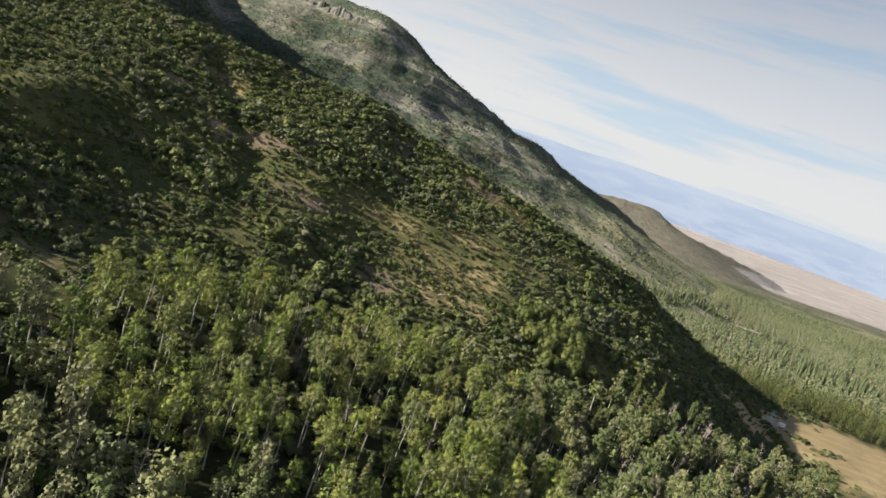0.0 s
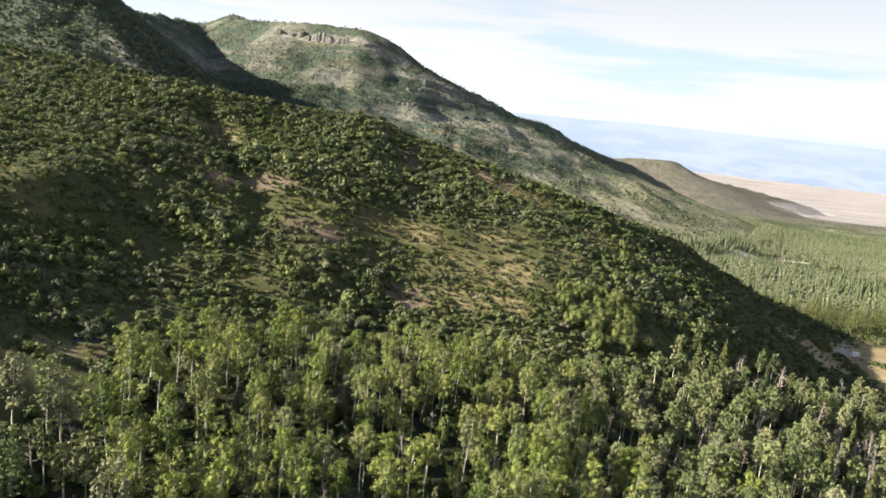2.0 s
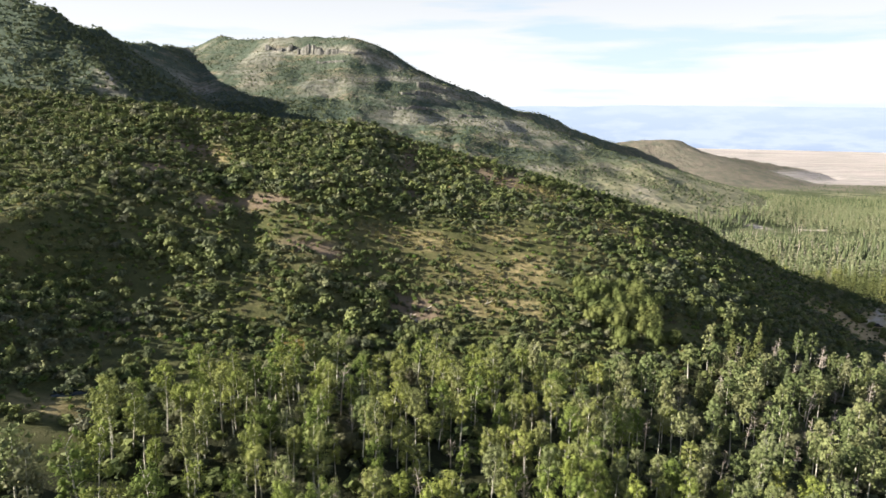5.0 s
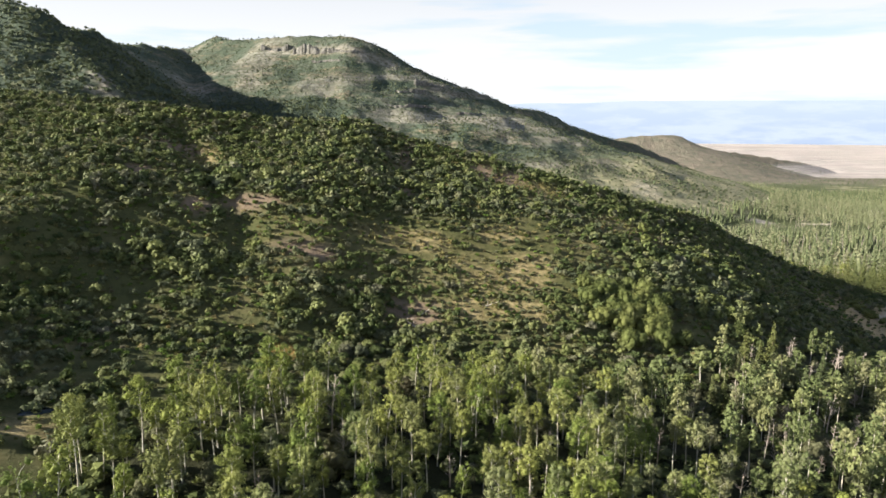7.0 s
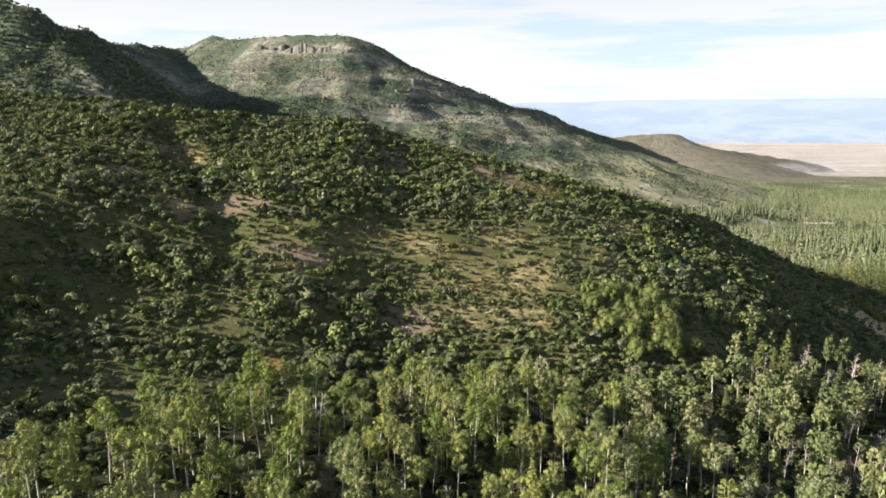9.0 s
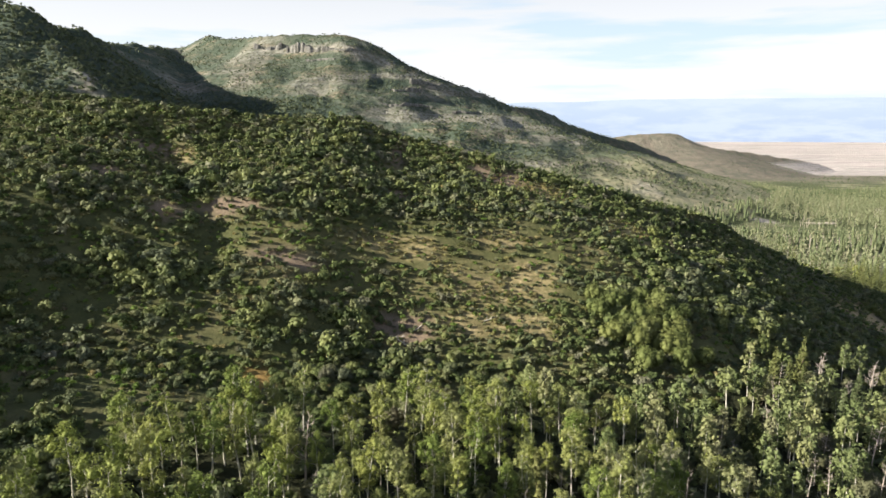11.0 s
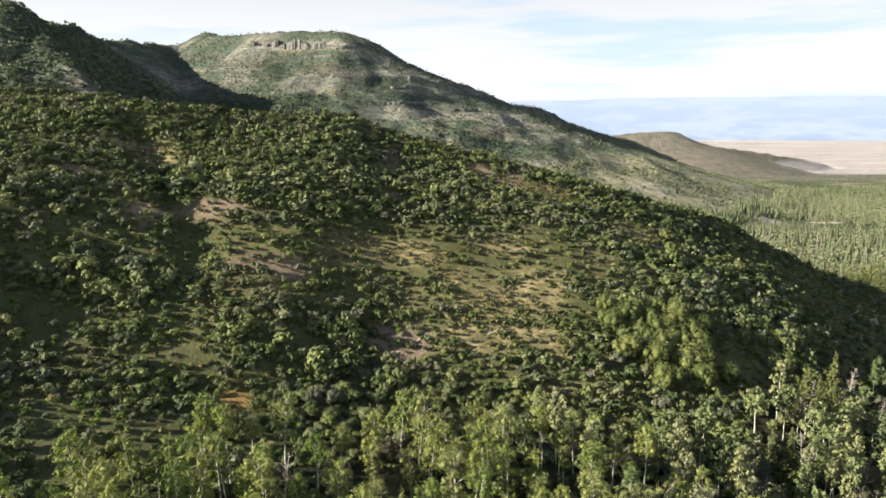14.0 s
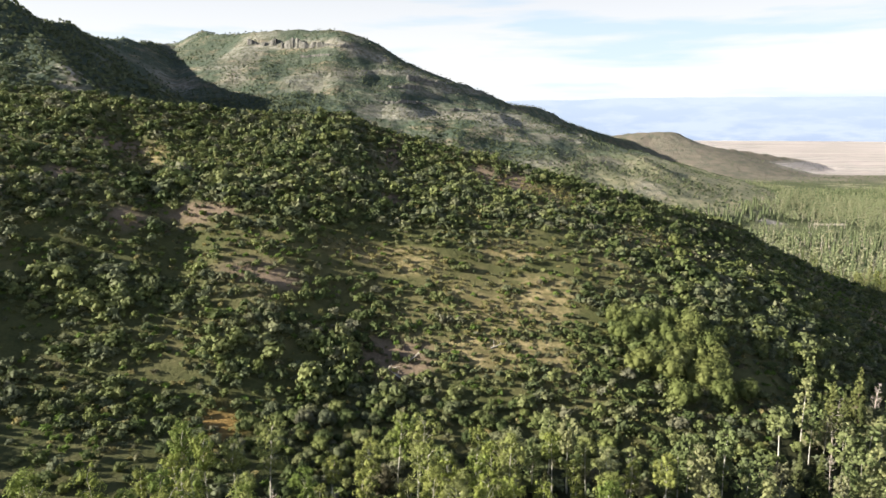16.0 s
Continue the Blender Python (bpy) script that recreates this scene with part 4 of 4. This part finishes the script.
# ---------------------------------------------------------------- cliffs and ledges of pale rock
def ledge(x0, x1, z, tall, y0, y1, seed):
    """A broken band of rock along a slope at one height."""
    q = np.random.default_rng(seed)
    x = np.arange(x0, x1, 1.6)
    ys = np.linspace(y0, y1, 400)
    ground_z = height(np.repeat(x[:, None], 400, 1), np.repeat(ys[None], len(x), 0))
    level = z + (fbm(x, 0 * x + seed, 30, 3) - 0.5) * 7
    foot = ys[np.argmax(ground_z > level[:, None], 1)]
    step = tall * np.clip(fbm(x, 0 * x + 50 + seed, 22, 3) * 3 - 0.8, 0.08, 1.1)
    jut = q.uniform(-1.2, 1.2, len(x)) + (fbm(x, 0 * x + 9, 9, 2) - 0.5) * 5
    rows = [np.c_[x, foot - 3 + jut, level - 3], np.c_[x, foot - 1.5 + jut, level + 0.45 * step], np.c_[x, foot + jut, level + step], np.c_[x, foot + 9, level + step - 0.5], np.c_[x, foot + 12, level - 4]]
    i = (np.arange(4)[:, None] * len(x) + np.arange(len(x) - 1)[None]).ravel()
    faces = np.stack([i, i + 1, i + 1 + len(x), i + len(x)], -1)
    return tagged(new("cliff", mesh_from("cliff", np.concatenate(rows), faces, CLIFF_ROCK)), "pale broken rock band on the mountain slope", "cliff", kind="structure")


for n, (x0, x1, z, tall) in enumerate([(-290, -150, 196, 15), (-355, -300, 205, 9), (-245, -190, 178, 6), (-62, -8, 134, 8), (-90, -40, 118, 6), (-100, -20, 92, 5), (10, 60, 84, 4)]):
    ledge(x0, x1, z, tall, 1000, 1330, 200 + n)


# ---------------------------------------------------------------- the far mesas, a backdrop at the end of the plain
def mesas():
    n = Nodes("mesas_haze_glow", 1.0)
    z = n.tree.nodes.new("ShaderNodeSeparateXYZ")
    n.put(z.inputs[0], n.place())
    # distance haze and light-catching relief are put into the colour
    painted_relief = n.noise(1.0, 6, 0.62, n.place((0.0024, 0.0024, 0.011)))
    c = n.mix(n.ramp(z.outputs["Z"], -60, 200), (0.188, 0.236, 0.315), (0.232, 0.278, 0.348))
    c = n.mix(n.ramp(painted_relief, 0.42, 0.58, 0, 0.75), c, (0.272, 0.310, 0.368))
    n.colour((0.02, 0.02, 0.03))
    # the backdrop glows in that colour, though it is no lamp
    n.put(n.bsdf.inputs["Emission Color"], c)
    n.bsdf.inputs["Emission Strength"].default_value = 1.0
    x = np.linspace(-4300, 4300, 180)
    y = 4790 - (x / 4300) ** 2 * 1500
    top = 59 + (203 + (fbm(x, 0 * x, 700, 4) - 0.5) * 34 + np.interp(x, [0, 500, 1500, 3200], [-22, -18, 8, 4])) * y / 4790
    rows = [np.c_[x, y + s * 60, -140 + (top + 140) * s] for s in (0, 0.35, 0.7, 1.0)]
    i = (np.arange(3)[:, None] * len(x) + np.arange(len(x) - 1)[None]).ravel()
    faces = np.stack([i, i + 1, i + 1 + len(x), i + len(x)], -1)
    return tagged(new("backdrop", mesh_from("backdrop", np.concatenate(rows), faces, n.mat)), "glowing backdrop of mesas with blue haze painted in", "mountains", kind="structure")


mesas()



# ---------------------------------------------------------------- a small pond and fallen trunks
def pond():
    n = Nodes("pond_water", 0.08)
    n.bsdf.inputs["Specular IOR Level"].default_value = 0.5
    n.bump(n.noise(2.5, 3), 0.15, 0.05)
    n.colour(n.mix(n.ramp(n.noise(0.8, 3), 0.35, 0.65), (0.02, 0.03, 0.035), (0.04, 0.05, 0.045)))
    q = np.random.default_rng(310)
    a = np.linspace(0, 2 * np.pi, 30, endpoint=False)
    d = 1 + 0.22 * np.sin(3 * a + 0.7) + 0.12 * np.sin(5 * a) + q.normal(0, 0.03, 30)
    rim = np.c_[-70.7 + 3.1 * d * np.cos(a), 97.9 + 1.7 * d * np.sin(a), np.full(30, 12.86)]
    sunk = rim * (1, 1, 0) + (0, 0, 12.3)
    i = np.arange(30)
    j = (i + 1) % 30
    top = np.c_[i, j, np.full(30, 60)]
    verts = np.r_[rim, sunk, [[-70.7, 97.9, 12.86]]]
    faces = np.r_[top, np.c_[i, i + 30, j], np.c_[j, i + 30, j + 30]]
    return tagged(new("water", mesh_from("water", verts, faces, n.mat)), "small still pond in the grass below the hill", "pond", kind="structure")


pond()


def fallen_log(seed, x, y, turn, long):
    """A bleached trunk lying on the slope, with a few stubs of branches."""
    q = np.random.default_rng(seed)
    top = tagged(new("fallen_log"), "bleached grey fallen trunk on bare soil", "log", "fallen trunks")
    s = np.linspace(-0.5, 0.5, 7)
    line = np.c_[x + np.cos(turn) * long * s, y + np.sin(turn) * long * s]
    path = np.c_[line, height(line[:, 0], line[:, 1]) + 0.12 + 0.05 * q.random(7)] - (x, y, float(height(x, y)))
    part("trunk", mesh_from("trunk", *tube(path, np.linspace(0.17, 0.06, 7), 7), BLEACHED), top)
    for k in range(4):
        root = path[1 + k]
        way = np.array([np.cos(turn + (-1) ** k * 1.0), np.sin(turn + (-1) ** k * 1.0), q.uniform(0.3, 0.9)])
        part("branch", mesh_from("branch", *tube([root, root + way * 0.5, root + way * q.uniform(0.8, 1.5)], [0.06, 0.045, 0.015], 5), BLEACHED), top)
    top.matrix_basis = pose(x, y, float(height(x, y)))


for seed, x, y, turn, long in ((1, -11.4, 162.0, 0.3, 4.2), (2, -10.0, 160.4, 2.4, 3.0), (3, -6.5, 165.5, 0.9, 3.4), (4, 12.0, 170.0, 0.5, 4.6)):
    fallen_log(320 + seed, x, y, turn, long)


# ---------------------------------------------------------------- parked in the meadow
def bevelled(size, bevel, at=(0, 0, 0), taper=1.0):
    """A rounded box with its base at a point; the top may be narrower."""
    bm = bmesh.new()
    bmesh.ops.create_cube(bm, size=1.0)
    for v in bm.verts:
        k = taper if v.co.z > 0 else 1.0
        v.co = Vector((v.co.x * size[0] * k + at[0], v.co.y * size[1] * (0.5 + 0.5 * k) + at[1], (v.co.z + 0.5) * size[2] + at[2]))
    bmesh.ops.bevel(bm, geom=bm.edges[:], offset=bevel, segments=2, affect="EDGES")
    return bm


def wheel(at, radius, width):
    bm = bmesh.new()
    bmesh.ops.create_cone(bm, cap_ends=True, segments=18, radius1=radius, radius2=radius, depth=width, matrix=Matrix.Translation(at) @ pose(0, 0, 0, 90, 0, 0))
    bmesh.ops.bevel(bm, geom=[e for e in bm.edges if len(e.link_faces) == 2 and e.calc_face_angle(0) > 1], offset=0.04, segments=2, affect="EDGES")
    return bm


def solid(name, bm, material, parent, label=""):
    me = bpy.data.meshes.new(name)
    bm.to_mesh(me)
    bm.free()
    me.materials.append(material)
    return part(name, me, parent, label)


WHITE_PAINT = plain_material("white_paint", (0.72, 0.72, 0.70), (0.80, 0.80, 0.78), 2.0, 0.35)
DARK_PAINT = plain_material("dark_paint", (0.03, 0.032, 0.036), (0.05, 0.05, 0.055), 2.0, 0.3)
RUBBER = plain_material("rubber", (0.02, 0.02, 0.02), (0.035, 0.035, 0.035), 6.0, 0.85)
STEEL = plain_material("steel", (0.4, 0.4, 0.4), (0.55, 0.55, 0.55), 6.0, 0.35, 0.9)
DARK_GLASS = plain_material("dark_glass", (0.02, 0.025, 0.03), (0.03, 0.035, 0.04), 1.0, 0.08)


def trailer():
    top = tagged(new("camping_trailer"), "small white camping trailer standing in the dry meadow", "trailer")
    body = solid("body", bevelled((4.6, 2.1, 2.0), 0.28, (0, 0, 0.55), 0.95), WHITE_PAINT, top)
    for y in (-1.07, 1.07):
        solid("window", bevelled((0.9, 0.04, 0.55), 0.015, (-0.9, y * 0.985, 1.5)), DARK_GLASS, body)
        solid("wheel", wheel((0.2, y * 0.9, 0.33), 0.33, 0.2), RUBBER, top)
    solid("door", bevelled((0.65, 0.04, 1.6), 0.015, (1.1, -1.055, 0.7)), STEEL, body)
    solid("drawbar", bevelled((1.3, 0.12, 0.1), 0.02, (2.8, 0, 0.45)), STEEL, top)
    return top


def pickup():
    top = tagged(new("pickup_truck"), "dark pickup truck parked beside the trailer", "truck")
    solid("chassis", bevelled((5.2, 1.9, 0.6), 0.14, (0, 0, 0.5)), DARK_PAINT, top)
    cab = solid("cab", bevelled((2.0, 1.75, 0.8), 0.16, (0.3, 0, 1.08), 0.8), DARK_PAINT, top)
    solid("windscreen", bevelled((0.05, 1.4, 0.5), 0.02, (1.2, 0, 1.2), 0.9), DARK_GLASS, cab)
    for y in (-0.93, 0.93):
        solid("bed_side", bevelled((1.9, 0.08, 0.4), 0.03, (-1.6, y * 0.97, 1.08)), DARK_PAINT, top)
        for x in (-1.6, 1.6):
            hub = solid("wheel", wheel((x, y, 0.38), 0.38, 0.26), RUBBER, top)
            solid("rim", wheel((x, y * 1.02, 0.38), 0.22, 0.24), STEEL, hub, "steel rim")
    return top


for maker, x, y, turn in ((trailer, 210.5, 285, 20), (pickup, 201, 281, -15)):
    maker().matrix_basis = pose(x, y, float(height(x, y)) - 0.02, 0, 0, turn)
